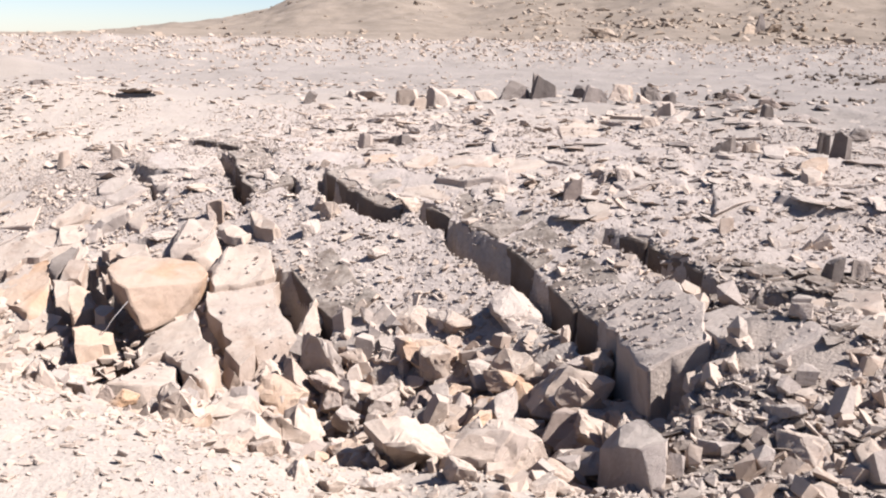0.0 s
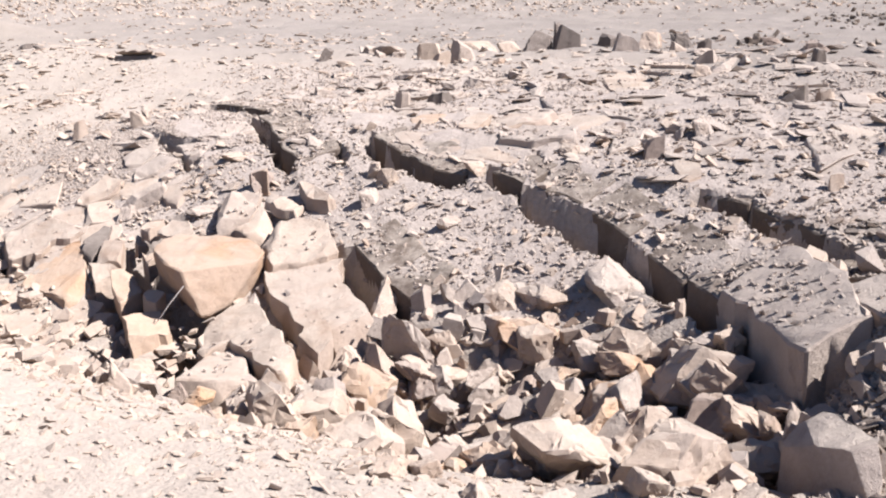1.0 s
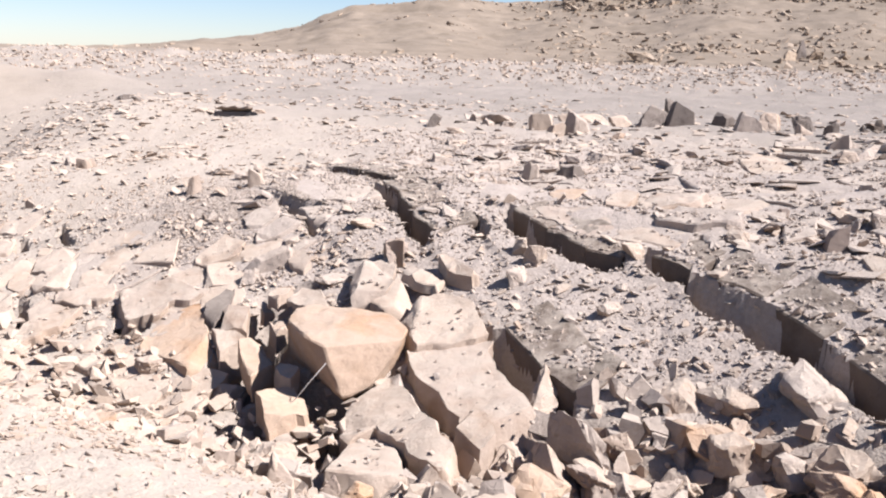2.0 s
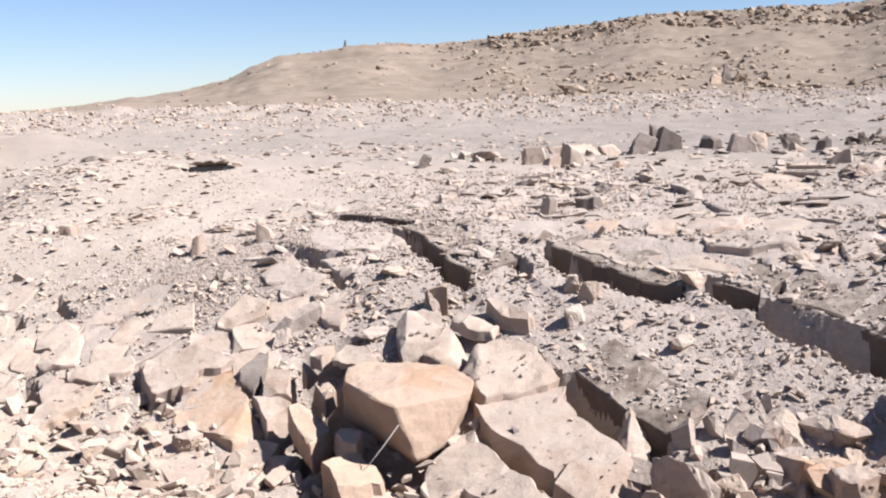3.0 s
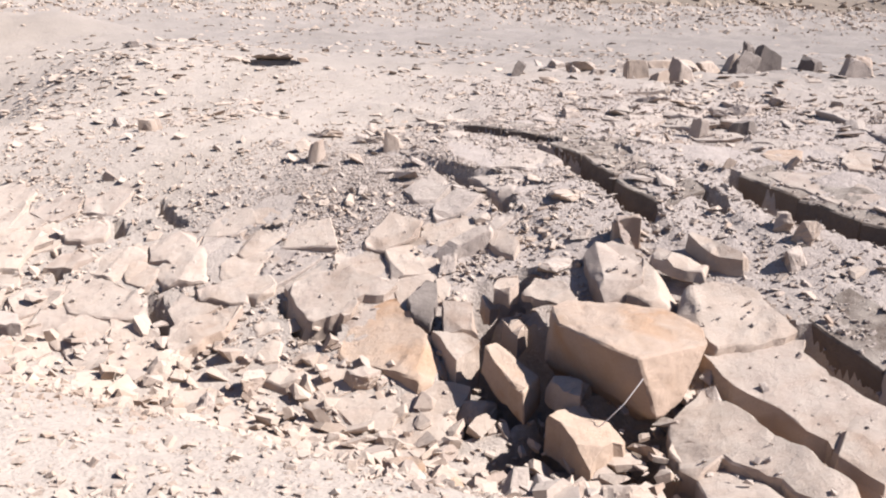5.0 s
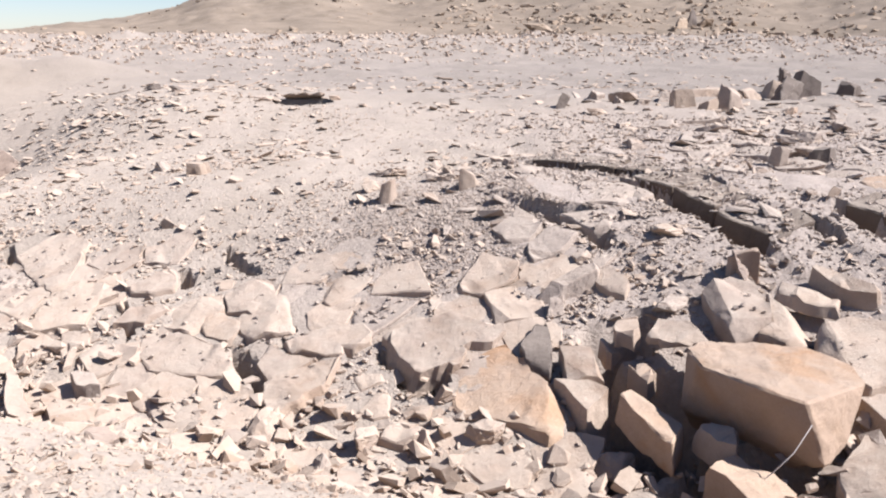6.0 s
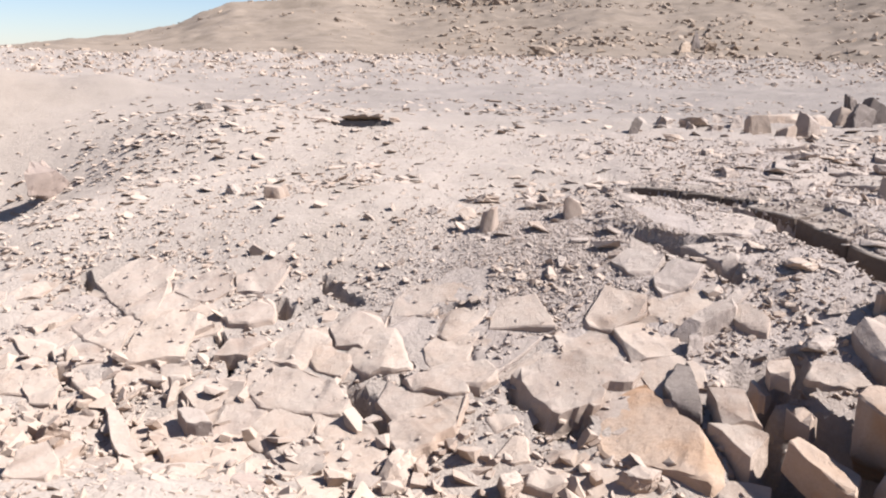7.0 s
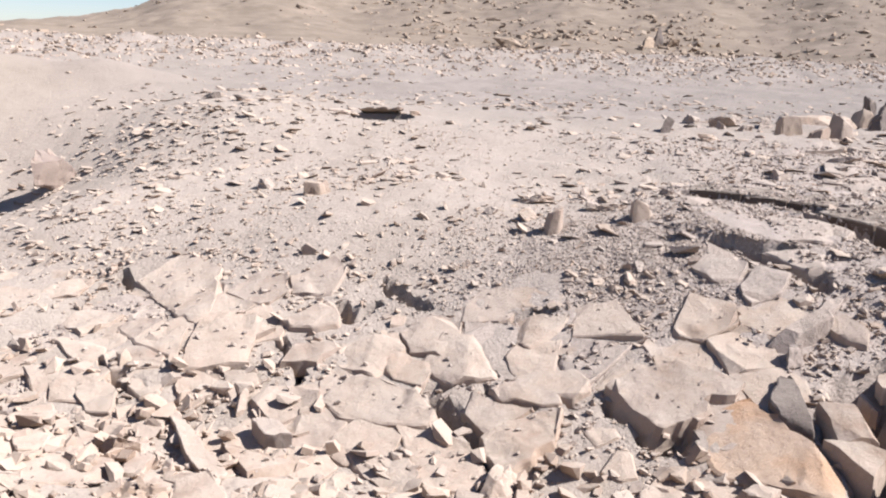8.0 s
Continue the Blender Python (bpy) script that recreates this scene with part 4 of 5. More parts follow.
rock(TAN, 0.72, 5.31, 0.39, 0.29, 100, "", 0.41, (19, 15), group="heaped rocks")
rock(GREY, 0.52, 6.45, 0.39, 0.14, 40, "", 0.39, (8, -12), group="heaped rocks")
rock(TAN, 0.96, 5.02, 0.26, 0.10, 222, "", 0.17, (-31, -29), group="heaped rocks")
rock(ORANGE, 0.04, 5.83, 0.29, 0.15, 313, "", 0.22, (-26, -17), group="heaped rocks")
rock(TAN, 0.36, 5.45, 0.28, 0.15, 353, "", 0.21, (16, -12), group="heaped rocks")
rock(TAN, -0.22, 5.26, 0.22, 0.11, 346, "", 0.16, (-4, 10), group="heaped rocks")
rock(TAN, -0.37, 5.67, 0.13, 0.10, 73, "", 0.14, (21, 11), group="heaped rocks")
rock(TAN, -0.15, 6.65, 0.19, 0.14, 347, "", 0.22, (18, -12), group="heaped rocks")
rock(TAN, 0.11, 6.59, 0.27, 0.13, 130, "", 0.19, (-29, -21), group="heaped rocks")
rock(GREY, 0.32, 5.97, 0.29, 0.17, 23, "", 0.25, (-20, 6), group="heaped rocks")
rock(TAN, 0.33, 4.96, 0.10, 0.07, 1, "", 0.13, (4, -9), group="heaped rocks")
rock(TAN, 0.09, 3.79, 0.14, 0.10, 111, "", 0.14, (13, -1), group="heaped rocks")
rock(TAN, 0.26, 3.40, 0.12, 0.09, 113, "", 0.17, (-8, 12), group="heaped rocks")
rock(TAN, 0.44, 3.68, 0.17, 0.07, 20, "", 0.11, (23, -28), group="heaped rocks")
rock(GREY, 0.48, 4.65, 0.13, 0.10, 269, "", 0.18, (14, -28), group="heaped rocks")
rock(TAN, 0.51, 3.25, 0.12, 0.09, 283, "", 0.12, (-16, 4), group="heaped rocks")
rock(GREY, -0.22, 3.77, 0.15, 0.08, 3, "", 0.12, (-36, -19), group="heaped rocks")
rock(TAN, -0.16, 3.39, 0.14, 0.08, 343, "", 0.12, (-27, 15), group="heaped rocks")
rock(TAN, -0.82, 3.68, 0.09, 0.07, 334, "", 0.13, (21, -9), group="heaped rocks")
rock(TAN, -0.70, 3.72, 0.09, 0.07, 127, "", 0.13, (-5, 16), group="heaped rocks")
rock(TAN, -0.55, 3.56, 0.09, 0.07, 38, "", 0.13, (8, 17), group="heaped rocks")
rock(TAN, -0.44, 3.52, 0.08, 0.07, 309, "", 0.12, (-37, 26), group="heaped rocks")
rock(TAN, -0.78, 5.79, 0.15, 0.11, 32, "", 0.16, (-17, 6), group="heaped rocks")
rock(TAN, 0.07, 3.37, 0.18, 0.08, 330, "", 0.12, (-17, 25), group="heaped rocks")
rock(GREY, -0.36, 5.94, 0.20, 0.13, 196, "", 0.18, (-19, -10), group="heaped rocks")
rock(GREY, -0.19, 6.26, 0.18, 0.09, 63, "", 0.13, (-34, -21), group="heaped rocks")
rock(TAN, -0.00, 4.11, 0.12, 0.07, 248, "", 0.10, (24, -20), group="heaped rocks")
rock(TAN, 0.22, 5.09, 0.07, 0.06, 17, "", 0.10, (24, 2), group="heaped rocks")
rock(TAN, 0.11, 5.37, 0.15, 0.12, 146, "", 0.17, (-24, 5), group="heaped rocks")
rock(TAN, 1.54, 3.81, 0.22, 0.09, 297, "", 0.15, (-10, -4), group="heaped rocks")
rock(TAN, 1.78, 3.73, 0.15, 0.09, 20, "", 0.13, (19, -28), group="heaped rocks")
rock(TAN, 1.97, 4.34, 0.07, 0.05, 177, "", 0.09, (14, -22), group="heaped rocks")
rock(GREY, 1.58, 4.07, 0.20, 0.10, 263, "", 0.15, (21, 7), group="heaped rocks")

# two ochre rocks half buried at the foot of the bank
# a tilted flake over a dark hollow on the plain
stone(TAN, float(land(-4.92, 15.75)) + 0.05, (0.05, -0.28), 0.03, [(-5.2, 15.66), (-5.05, 15.58), (-4.85, 15.6), (-4.62, 15.68), (-4.7, 15.9), (-5.1, 15.92)], "thin flake of stone tilted over a dark hollow", 0.95, "rock_slab", None, 0)
rock(TAN, -4.5, 15.6, 0.16, 0.06, 10)
rock(TAN, -5.38, 15.62, 0.2, 0.05, 30)


# ---- shattered plates on the left flank ----
def clip(poly, a, b):
    """The part of a polygon nearer to a than to b."""
    out = []
    m, d = (a + b) / 2, b - a
    for i, p in enumerate(poly):
        q = poly[(i + 1) % len(poly)]
        s, t = (p - m).dot(d), (q - m).dot(d)
        if s <= 0:
            out.append(p)
        if s * t < 0:
            out.append(p.lerp(q, s / (s - t)))
    return out


def beside(p):
    """Moves a point out of the fissures."""
    p = Vector(p)
    for half, depth, lift, pts in FISSURES:
        for a, b in zip(pts[:-1], pts[1:]):
            a, b = Vector(a), Vector(b)
            t = max(0.0, min(1.0, (p - a).dot(b - a) / (b - a).length_squared))
            q = a.lerp(b, t)
            d = p - q
            if 1e-4 < d.length < half + 0.01:
                p = q + d.normalized() * (half + 0.01)
    return tuple(p)


TAKEN = [Vector((o.location.x, o.location.y)) for o in scene.objects if o.name.startswith("rock_slab")]


def plates(u0, u1, v0, v1, gap, seed, stretch, material, thick, keep, group, label, name="stone_plate", squeeze=0.03, rise=0.03, lean=0.10):
    rnd = random.Random(seed)
    seeds = []
    tries = 0
    while tries < 6000:
        tries += 1
        p = Vector((rnd.uniform(u0, u1), rnd.uniform(v0, v1) * stretch))
        if all((p - q).length > gap for q in seeds):
            seeds.append(p)
    for p in seeds:
        poly = [p + Vector(d) for d in ((-1, -1), (1, -1), (1, 1), (-1, 1))]
        for q in seeds:
            if q is not p and (q - p).length < 2.5:
                poly = clip(poly, p, q)
        if rnd.random() > keep(p.x, p.y / stretch) or len(poly) < 3:
            continue
        pts, moved = [], 0.0
        for w in poly:
            w = p.lerp(w, 1 - squeeze / gap * rnd.uniform(0.5, 1.6))
            u, v = w.x, w.y / stretch
            w = (-0.865 * u + 0.5 * v, 0.5 * u + 0.865 * v)
            pts.append(beside(w))
            moved = max(moved, math.dist(pts[-1], w))
        # corners that lie close together merge
        pts = [a for i, a in enumerate(pts) if math.dist(a, pts[i - 1]) > 0.07]
        area = abs(sum(a[0] * b[1] - b[0] * a[1] for a, b in zip(pts, pts[1:] + pts[:1]))) / 2
        if len(pts) < 3 or area > 0.4:
            continue
        cx, cy = sum(a[0] for a in pts) / len(pts), sum(a[1] for a in pts) / len(pts)
        if moved > 0.03 or math.dist(beside((cx, cy)), (cx, cy)) > 0.001:
            continue
        if any((t - Vector((cx, cy))).length < 0.14 for t in TAKEN):
            continue
        gx = float(land(cx + 0.2, cy) - land(cx - 0.2, cy)) / 0.4
        gy = float(land(cx, cy + 0.2) - land(cx, cy - 0.2)) / 0.4
        top = float(land(cx, cy)) + rise + rnd.uniform(-0.012, 0.014)
        ob = stone(material(rnd), top, (gx + rnd.gauss(0, lean), gy + rnd.gauss(0, lean)), thick * rnd.uniform(0.7, 1.3), pts, label, 1.0, name, None, rnd.choice((0, 0, 1)), 0.011, 0.008)
        as_piece(ob)


plates(6.25, 13.5, 3.8, 7.2, 0.30, 3, 1.15, lambda r: TAN if r.random() < 0.85 else GREY, 0.12,
       lambda u, v: (0.95 - 0.95 * max(0.0, min(1.0, (v - 5.9) / 0.9))) * min(1.0, (u - 5.8) / 1.6), "shattered plates", "dusty tan plate of shattered bedrock with cracked edges", "stone_plate", 0.006, 0.010, 0.025)
plates(-2.5, 8.0, 7.5, 12.0, 0.40, 8, 1.15, lambda r: GREY if r.random() < 0.9 else TAN, 0.06,
       lambda u, v: 0.28, "flags on the shelf", "thin weathered flagstone lifted from the rock shelf", "flagstone", 0.05, 0.008, 0.06)


def covered(x, y):
    """Whether places lie under one of the slabs or plates."""
    under = np.zeros(np.shape(x), bool)
    for o in OUTLINES:
        lo, hi = o.min(0), o.max(0)
        i = np.where((x > lo[0]) & (x < hi[0]) & (y > lo[1]) & (y < hi[1]))[0]
        if not len(i):
            continue
        odd = np.zeros(len(i), bool)
        for a, b in zip(o, np.roll(o, -1, 0)):
            cross = (a[1] > y[i]) != (b[1] > y[i])
            with np.errstate(divide="ignore", invalid="ignore"):
                odd ^= cross & (x[i] < (b[0] - a[0]) * (y[i] - a[1]) / (b[1] - a[1]) + a[0])
        under[i] |= odd
    return under


# ---- the heap of broken rock in the trough, stone by stone ----
def heap(n, u0, u1, v0, v1, small, large, seed):
    rnd = random.Random(seed)
    for _ in range(n):
        u, v = rnd.uniform(u0, u1), rnd.uniform(v0, v1)
        x, y = -0.865 * u + 0.5 * v, 0.5 * u + 0.865 * v
        if covered(np.array([x]), np.array([y]))[0]:
            continue
        w = small + (large - small) * rnd.random() ** 1.7
        mat = rnd.choice((TAN, TAN, TAN, TAN, GREY, ORANGE)) if rnd.random() < 0.9 else PINK
        rock(mat, x, y, w, w * rnd.uniform(0.5, 0.9), rnd.uniform(0, 360), "", w * rnd.uniform(0.6, 1.0), (rnd.uniform(-65, 65), rnd.uniform(-65, 65)), float(land(x, y)) - rnd.choice((0.14, 0.14, 0.03)) if u < 5.2 else None, "heaped rocks")


heap(190, 1.35, 4.9, 3.5, 5.6, 0.13, 0.36, 61)
heap(70, 5.2, 13.0, 3.7, 4.9, 0.09, 0.26, 62)


def row_of_rocks(n, a, b, wide, seed):
    """Rocks thrown along a line on the shelf."""
    rnd = random.Random(seed)
    for _ in range(n):
        t = rnd.random()
        x, y = a[0] + (b[0] - a[0]) * t + rnd.gauss(0, wide), a[1] + (b[1] - a[1]) * t + rnd.gauss(0, wide)
        w = 0.07 + 0.13 * rnd.random() ** 1.8
        rock(rnd.choice((GREY, GREY, GREY, TAN)), x, y, w, w * rnd.uniform(0.3, 0.65), rnd.uniform(0, 360), "", w * rnd.uniform(0.6, 1.0), (rnd.gauss(0, 14), rnd.gauss(0, 14)), None, "rocks along the shelf")


row_of_rocks(36, (-1.6, 12.4), (4.6, 11.6), 0.45, 71)
row_of_rocks(16, (0.3, 8.3), (3.2, 8.6), 0.35, 72)
row_of_rocks(12, (-4.2, 10.9), (-3.2, 11.2), 0.22, 73)


# ---- rubble, chips and gravel ----
def chip_shapes(n, count, flat, seed):
    out = []
    for k in range(n):
        bm = broken_block(random.Random(seed + k), flat) if k % 2 and count > 8 else hull(random.Random(seed + k), count, flat, 0.28)
        bmesh.ops.triangulate(bm, faces=bm.faces[:])
        bm.verts.index_update()
        out.append((np.array([v.co[:] for v in bm.verts]), np.array([[v.index for v in f.verts] for f in bm.faces])))
        bm.free()
    return out


def strew(name, material, label, shapes, x, y, size, seed, sink=0.25, tilt=0.5, squat=(0.35, 0.9), z=None):
    """One mesh of many loose stones lying on the ground."""
    g = np.random.default_rng(seed)
    if z is None:
        clear = ~covered(x, y)
        x, y, size = x[clear], y[clear], size[clear]
    n = len(x)
    if z is None:
        d, o = relief(x, y)
        z = land(x, y) + d
    yaw, tx, ty = g.uniform(0, 2 * np.pi, n), g.normal(0, tilt, n), g.normal(0, tilt, n)
    cz, sz, cx, sx, cy, sy = np.cos(yaw), np.sin(yaw), np.cos(tx), np.sin(tx), np.cos(ty), np.sin(ty)
    R = np.empty((n, 3, 3))
    R[:, 0] = np.stack([cz * cy, cz * sy * sx - sz * cx, cz * sy * cx + sz * sx], -1)
    R[:, 1] = np.stack([sz * cy, sz * sy * sx + cz * cx, sz * sy * cx - cz * sx], -1)
    R[:, 2] = np.stack([-sy, cy * sx, cy * cx], -1)
    S = np.stack([size * g.uniform(0.8, 1.4, n), size * g.uniform(0.55, 1.0, n), size * g.uniform(*squat, n)], -1)
    which = g.integers(0, len(shapes), n)
    V, F, base = [], [], 0
    for k, (sv, sf) in enumerate(shapes):
        i = np.where(which == k)[0]
        if not len(i):
            continue
        p = np.einsum("nij,nkj->nki", R[i], sv[None] * S[i][:, None])
        p += np.stack([x[i], y[i], z[i] + S[i][:, 2] * (0.5 - sink)], -1)[:, None]
        V.append(p.reshape(-1, 3))
        F.append((sf[None] + (np.arange(len(i)) * len(sv))[:, None, None]).reshape(-1, 3) + base)
        base += len(i) * len(sv)
    V, F = np.concatenate(V), np.concatenate(F)
    me = bpy.data.meshes.new(name)
    me.vertices.add(len(V))
    me.vertices.foreach_set("co", V.astype(np.float32).ravel())
    me.loops.add(F.size)
    me.loops.foreach_set("vertex_index", F.ravel().astype(np.int32))
    me.polygons.add(len(F))
    me.polygons.foreach_set("loop_start", np.arange(0, F.size, 3, dtype=np.int32))
    me.update(calc_edges=True)
    me.shade_flat()
    me.materials.append(material)
    return tagged(new(name, me), label, "stones", kind="stuff")


def spread(n, u0, u1, v0, v1, seed, weight=None, skew=1.0):
    """n places in a stretch of the plan, thinned by a weight between 0 and 1; skew above 1 crowds them towards the walk."""
    g = np.random.default_rng(seed)
    u, v = g.uniform(u0, u1, n), v0 + (v1 - v0) * g.uniform(0, 1, n) ** skew
    x, y = -0.865 * u + 0.5 * v, 0.5 * u + 0.865 * v
    if weight is not None:
        k = g.uniform(0, 1, n) < weight(u, v, x, y)
        x, y = x[k], y[k]
    return x, y


def sizes(n, a, b, seed, power=2.2):
    return a + (b - a) * np.random.default_rng(seed).uniform(0, 1, n) ** power


CUBES, CHIPS, LUMPS = chip_shapes(16, 8, 0.8, 100), chip_shapes(16, 10, 0.75, 200), chip_shapes(16, 12, 0.9, 300)


def patchy(x, y, s, seed):
    return np.clip(0.5 + 1.6 * value_noise(x, y, s, seed) + 0.8 * value_noise(x, y, s * 0.4, seed + 1), 0, 1)


def is_grey(u, v, x, y):
    shelf = step(5.0, 6.0, v) * (1 - step(9.5, 13, v)) * (1 - step(7.0, 9.5, u + 1.6 * value_noise(x, y, 1.5, 42)))
    return np.maximum(shelf, (1 - step(1.1, 1.8, u)) * step(3.6, 4.3, v) * (1 - step(9.5, 13, v)))


x, y = spread(150000, -3, 13.5, 2.2, 11.0, 1, lambda u, v, x, y: is_grey(u, v, x, y) * (0.25 + 0.75 * patchy(x, y, 0.8, 51)), 1.1)
strew("gravel", GREY, "loose grey gravel strewn over the slabs", CUBES, x, y, sizes(len(x), 0.011, 0.050, 2, 2.6), 3, 0.36, 0.5, (0.35, 0.8))
x, y = spread(80000, -3, 14.5, 1.6, 11.0, 4, lambda u, v, x, y: (1 - 0.8 * is_grey(u, v, x, y)) * (0.12 + 0.75 * patchy(x, y, 0.9, 53) ** 2), 1.0)
strew("gravel", TAN, "pale tan gravel and grit on dusty ground", CUBES, x, y, sizes(len(x), 0.009, 0.048, 5, 2.7), 6, 0.3, 0.4, (0.25, 0.7))
x, y = spread(9000, -3, 14, 3.3, 8.5, 7, lambda u, v, x, y: (0.15 + 0.85 * patchy(x, y, 0.7, 55)) * (0.35 + 0.65 * (1 - step(5.6, 7.2, v))) * (1 - 0.55 * step(6, 7, u)), 1.2)
strew("stone_chips", TAN, "flat tan stone chips between the slabs", CHIPS, x, y, sizes(len(x), 0.04, 0.13, 8, 1.8), 9, 0.2, 0.5, (0.2, 0.6))
x, y = spread(5000, -3, 9, 5.0, 12.5, 10, lambda u, v, x, y: is_grey(u, v, x, y) * patchy(x, y, 0.7, 57), 1.2)
strew("stone_chips", GREY, "grey stone chips on the rock shelf", CHIPS, x, y, sizes(len(x), 0.03, 0.12, 11, 2.6), 12, 0.35, 0.25, (0.15, 0.45))
x, y = spread(2200, -2, 13, 3.5, 6.0, 13, lambda u, v, x, y: (1 - step(4.9, 6.0, v)) * (0.25 + 0.75 * (1 - step(4.5, 6.0, u))) * (1 - 0.5 * step(6, 7, u)) * (0.25 + 0.75 * step(0.9, 1.5, u)))
strew("rubble", TAN, "heap of broken angular tan rubble in the trough", LUMPS, x, y, sizes(len(x), 0.05, 0.17, 14, 1.6), 15, 0.1, 0.8, (0.4, 1.0))
x, y = spread(900, -2, 6, 3.6, 6.0, 16, lambda u, v, x, y: (1 - step(5.2, 6.0, v)) * (0.3 + 0.7 * step(0.9, 1.5, u)))
strew("rubble", GREY, "broken grey rubble in the trough", LUMPS, x, y, sizes(len(x), 0.06, 0.2, 17, 1.6), 18, 0.1, 0.8, (0.5, 1.0))
x, y = spread(2600, -2, 9, 6.8, 13.0, 19, lambda u, v, x, y: patchy(x, y, 1.0, 59) * (1 - 0.6 * step(6.5, 8, u)))
strew("rubble", GREY, "flat grey stones littering the shelf", CHIPS, x, y, sizes(len(x), 0.07, 0.30, 20, 2.6), 21, 0.32, 0.18, (0.1, 0.32))
x, y = spread(7500, 3, 17, 6.6, 17.0, 93, lambda u, v, x, y: patchy(x, y, 1.3, 63) ** 1.5 * (1 - 0.5 * step(11, 15, v)))
strew("stone_chips", TAN, "thin flat chips half buried in dust", CHIPS, x, y, sizes(len(x), 0.04, 0.17, 94, 2.4), 95, 0.36, 0.22, (0.1, 0.32))
x, y = spread(15000, 1.5, 11, 1.5, 3.6, 96, lambda u, v, x, y: 0.2 + 0.8 * patchy(x, y, 0.5, 65))
strew("stone_chips", TAN, "small tan chips on the edge of the bank", CHIPS, x, y, sizes(len(x), 0.012, 0.06, 97, 2.4), 98, 0.3, 0.4, (0.2, 0.6))
x, y = spread(9000, 5.8, 13.5, 3.7, 6.6, 111, lambda u, v, x, y: 0.25 + 0.75 * patchy(x, y, 0.5, 67))
strew("stone_chips", TAN, "small chips filling the gaps between plates", CHIPS, x, y, sizes(len(x), 0.02, 0.075, 112, 1.8), 113, 0.25, 0.4, (0.25, 0.7))
x, y = spread(3000, 5.2, 12.5, 3.55, 5.3, 117, lambda u, v, x, y: (1 - step(4.6, 5.3, v + 0.7 * value_noise(x, y, 0.7, 73))) * (0.2 + 0.8 * patchy(x, y, 0.45, 75)))
strew("stone_chips", TAN, "dense shattered tan chips along the foot of the bank", LUMPS, x, y, sizes(len(x), 0.04, 0.17, 118, 1.9), 119, 0.28, 0.38, (0.25, 0.65), land(x, y) + 0.01)
x, y = spread(6000, -2.5, 1.9, 3.8, 6.4, 120, lambda u, v, x, y: (1 - step(1.3, 1.9, u)) * (0.2 + 0.8 * patchy(x, y, 0.6, 77)))
strew("stone_chips", SHADED_BEDROCK, "brown-grey chips on the gravelly ledges of the trough", CHIPS, x, y, sizes(len(x), 0.03, 0.13, 121, 2.2), 122, 0.3, 0.3, (0.2, 0.55))
x, y = spread(22000, -1.5, 2.0, 3.6, 6.0, 123, lambda u, v, x, y: (1 - step(1.4, 2.0, u)) * (0.35 + 0.65 * patchy(x, y, 0.5, 79)))
strew("gravel", GREY, "coarse grey gravel over the ledges of the trough", CUBES, x, y, sizes(len(x), 0.012, 0.065, 124, 2.2), 125, 0.3, 0.5, (0.35, 0.8))
x, y = spread(9000, -28, 4, 9.0, 24.0, 114, lambda u, v, x, y: step(0, 4, x - 0.1 * (y - 10)) * patchy(x, y, 1.5, 69) ** 2)
strew("plain_stones", SHADED_BEDROCK, "brown-grey stones scattered over the stony side of the plain", CUBES, x, y, sizes(len(x), 0.04, 0.2, 115, 2.8), 116, 0.25, 0.4, (0.3, 0.7))
g = np.random.default_rng(126)
x, y = g.normal(-3.5, 0.8, 26000), g.normal(9.8, 0.6, 26000)
strew("gravel", GREY, "patch of grey gravel above the shattered plates", CUBES, x, y, sizes(26000, 0.007, 0.03, 127, 2.4), 128, 0.4, 0.4, (0.35, 0.7))
# gravel lying on the grey blocks
g = np.random.default_rng(90)
lx, ly, lz = [], [], []
for cx, cy, top, slope, ring, size, crowd in LITTER:
    rx, ry = np.array(ring).T
    n = int(crowd * size * size)
    a, k = g.integers(0, len(ring), n), g.integers(0, len(ring), n)
    f, e = g.uniform(0, 1, n), np.sqrt(g.uniform(0, 0.92, n))
    px, py = cx + e * ((rx[a] * f + rx[k] * (1 - f)) - cx), cy + e * ((ry[a] * f + ry[k] * (1 - f)) - cy)
    lx.append(px)
    ly.append(py)
    lz.append(top + slope[0] * (px - cx) + slope[1] * (py - cy))
x, y, z = np.concatenate(lx), np.concatenate(ly), np.concatenate(lz)
strew("gravel", GREY, "gravel and grit lying on the larger blocks", CUBES, x, y, sizes(len(x), 0.010, 0.05, 91, 2.2), 92, 0.25, 0.5, (0.35, 0.9), z)
# the mound by the sand bank
g = np.random.default_rng(22)
x, y = g.normal(-6.9, 1.1, 700), g.normal(15.6, 1.4, 700)
strew("rubble", TAN, "broken tan stones on a low mound", CHIPS, x, y, sizes(700, 0.04, 0.18, 23, 2.4), 24, 0.3, 0.15, (0.1, 0.32))
# the plain and the windrow
x, y = spread(7000, -25, 30, 10, 24, 25, lambda u, v, x, y: 0.03 + 0.97 * patchy(x, y, 1.6, 61) ** 3)
strew("plain_stones", TAN, "small stones scattered over the pale plain", CUBES, x, y, sizes(len(x), 0.02, 0.12, 26, 2.8), 27, 0.3, 0.25, (0.2, 0.5))
g = np.random.default_rng(28)
x, y = g.uniform(-24, 34, 15000), g.normal(27.0, 1.9, 15000)
strew("windrow_stones", TAN, "long low windrow of broken pale stone", CUBES, x, y, sizes(15000, 0.03, 0.17, 29, 2.6), 30, 0.36, 0.5, (0.3, 0.7))
x = np.arange(-4.0, 18.0, 0.42) + g.normal(0, 0.05, 53)[: len(np.arange(-4.0, 18.0, 0.42))]
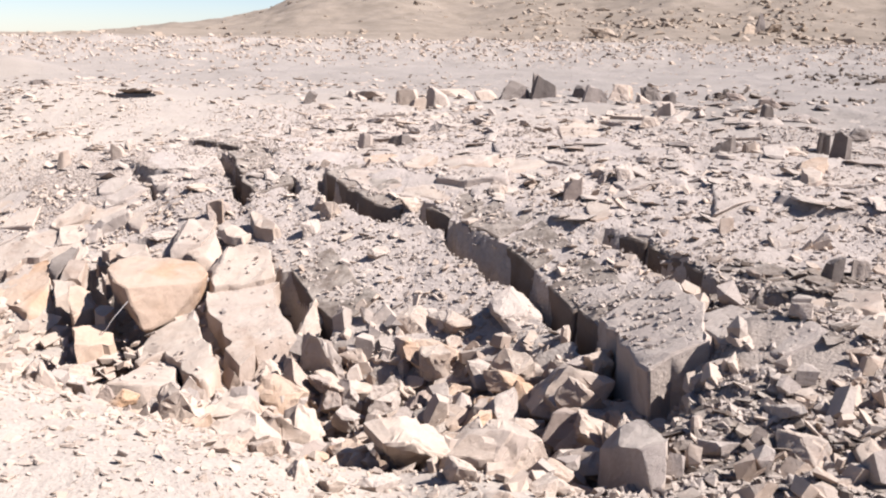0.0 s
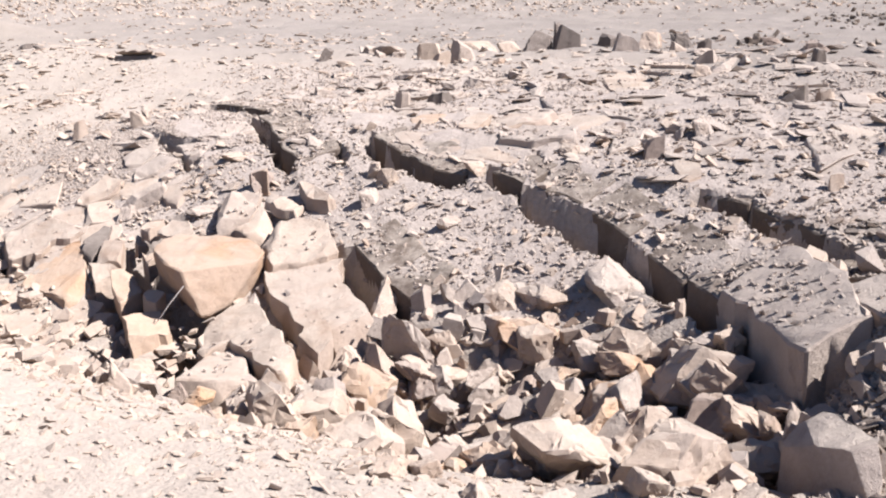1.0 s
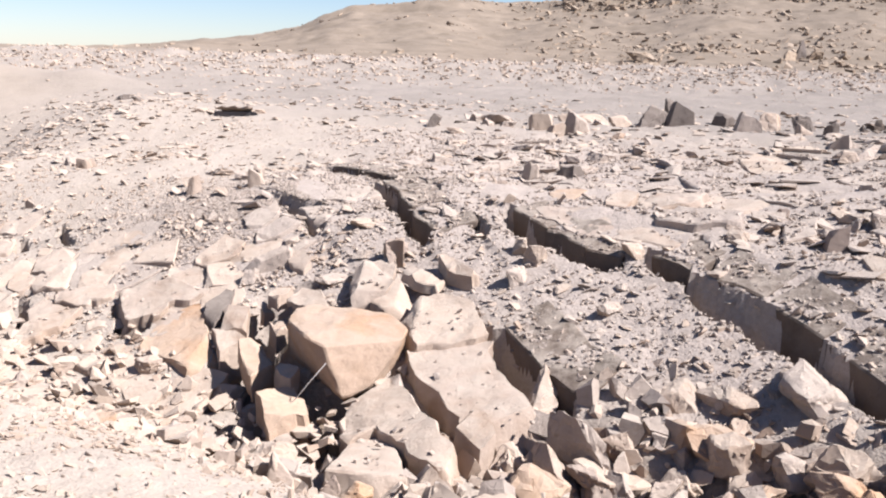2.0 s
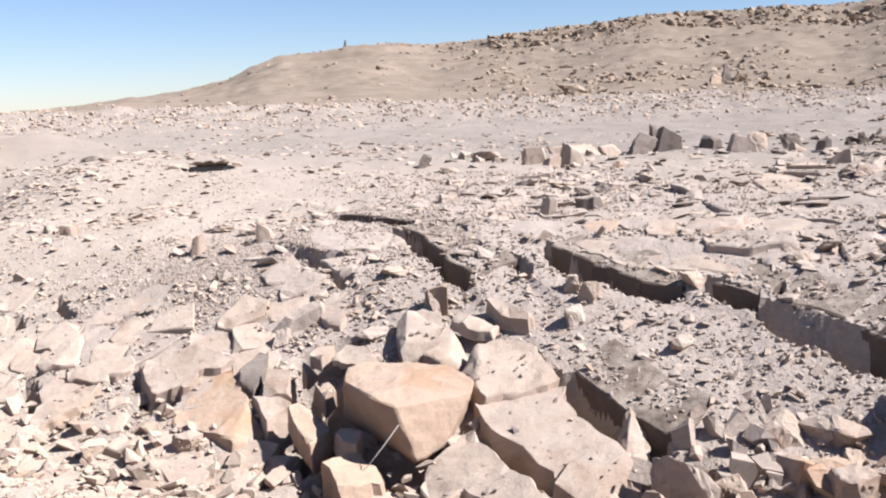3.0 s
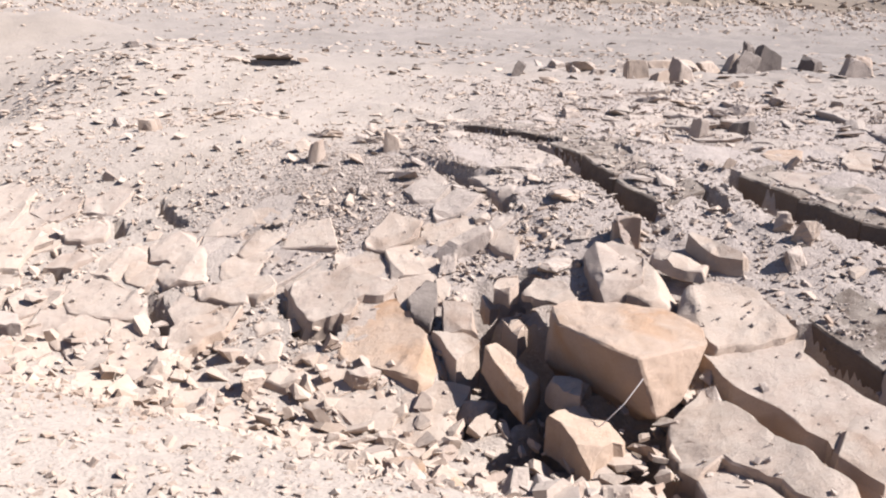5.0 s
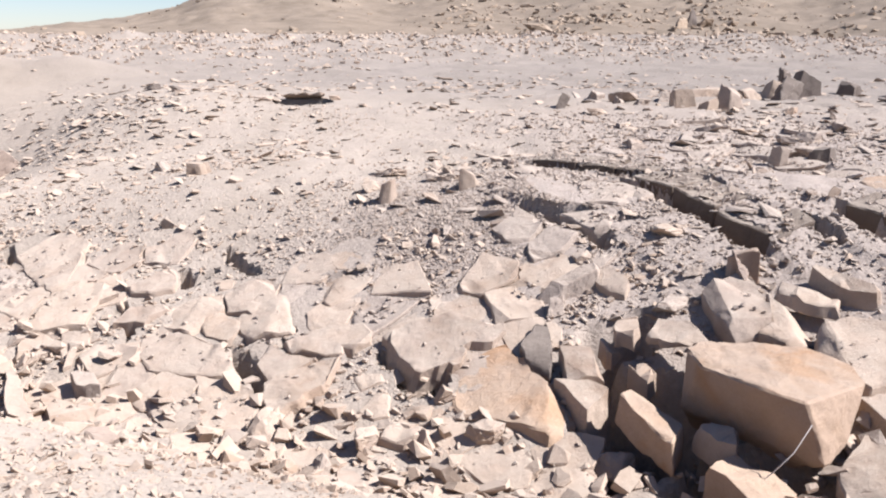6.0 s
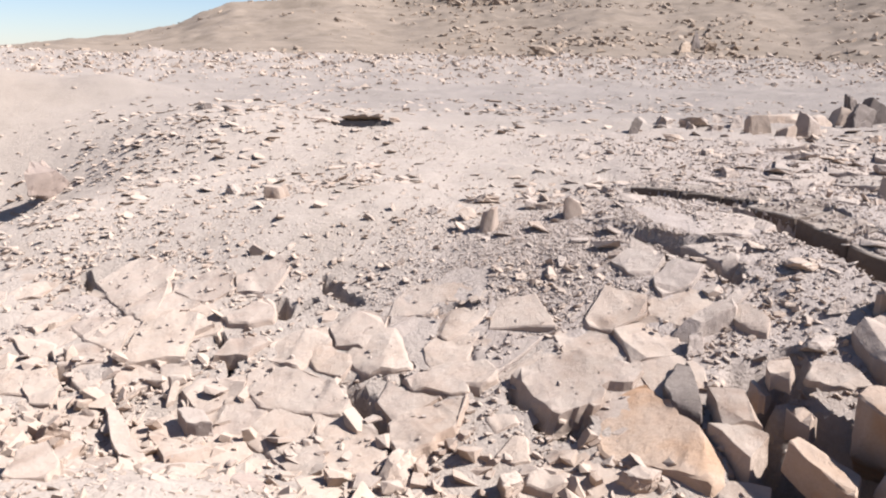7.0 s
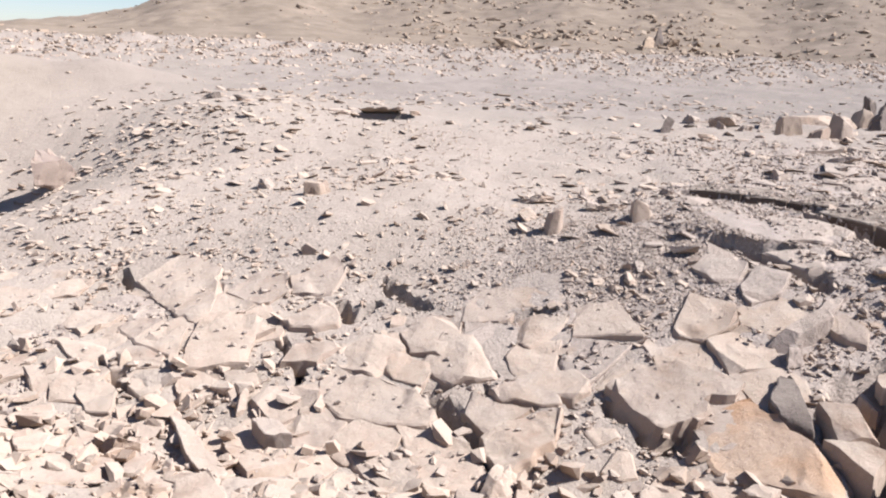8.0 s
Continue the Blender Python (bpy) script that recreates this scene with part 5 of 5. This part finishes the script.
strew("windrow_stones", TAN, "row of pale stones along the windrow's crest", CUBES, x, 28.4 + 0 * x, np.full(len(x), 0.16), 31, 0.2)


# ---- the hill ----
def hill_places(n, seed, r0, r1, b0, b1, weight):
    g = np.random.default_rng(seed)
    r, b = g.uniform(r0, r1, n), g.uniform(b0, b1, n)
    k = g.uniform(0, 1, n) < weight(r, b)
    r, b = r[k], np.radians(b[k])
    return -3 + r * np.sin(b), 2 + r * np.cos(b)


x, y = hill_places(17000, 40, 82, 172, -30, 42, lambda r, b: (0.06 + 0.94 * patchy(r * np.sin(np.radians(b)), r, 9.0, 71) ** 2) * (0.12 + 0.88 * step(-2, 14, b)))
strew("hill_stones", HILLROCK, "brown boulders scattered over the hillside", CUBES, x, y, sizes(len(x), 0.14, 1.25, 41, 3.0), 42, 0.42, 0.4, (0.35, 0.65))
x, y = hill_places(1800, 43, 158, 168, 6, 42, lambda r, b: 0.8)
strew("hill_ledge", HILLROCK, "dark broken rock ledge below the hill's flat top", LUMPS, x, y, sizes(len(x), 0.3, 1.4, 44, 2.0), 45, 0.35, 0.2, (0.5, 0.9))
x, y = hill_places(900, 46, 172, 181, -8, 42, lambda r, b: 0.7)
strew("hill_ledge", HILLROCK, "thin grey caprock along the skyline", LUMPS, x, y, sizes(len(x), 0.2, 0.7, 47, 1.6), 48, 0.35, 0.2, (0.4, 0.7))


def hill_rock(bearing, dist, wide, high, material, label, kind=""):
    b = radians(bearing)
    x, y = -3 + dist * math.sin(b), 2 + dist * math.cos(b)
    ob = rock(material, x, y, wide, high, bearing, kind, wide * 0.7)
    return tagged(ob, label, "boulder", "hillside boulders")


hill_rock(11.0, 98, 3.0, 1.0, HILLROCK, "large rounded brown boulder at the foot of the hill")
hill_rock(19.5, 104, 1.3, 2.0, DARK, "split grey outcrop standing on the hillside", "tall")
hill_rock(19.0, 103, 1.6, 1.0, HILLROCK, "brown boulder beside the split outcrop")
hill_rock(20.3, 103, 1.7, 0.9, HILLROCK, "brown boulder beside the split outcrop")
hill_rock(-2.3, 180, 0.7, 1.8, DARK, "small upright stone on the skyline", "tall")

# ---- a cord caught between the boulder and a stone below it ----
cord = bpy.data.curves.new("cord", "CURVE")
cord.dimensions, cord.bevel_depth, cord.bevel_resolution = "3D", 0.003, 2
sp = cord.splines.new("POLY")
CORD = [(-2.30, 6.95, -0.34), (-2.40, 6.91, -0.46), (-2.48, 6.94, -0.57), (-2.57, 6.97, -0.67), (-2.65, 6.99, -0.76)]
sp.points.add(len(CORD) - 1)
for p, c in zip(sp.points, CORD):
    p.co = (*c, 1)
CORDM = bpy.data.materials.new("bleached_cord")
CORDM.use_nodes = True
CORDM.node_tree.nodes["Principled BSDF"].inputs["Base Color"].default_value = (0.55, 0.48, 0.42, 1)
CORDM.node_tree.nodes["Principled BSDF"].inputs["Roughness"].default_value = 0.8
cord.materials.append(CORDM)
tagged(new("cord", cord), "thin bleached cord hanging against the ochre boulder", "cord")
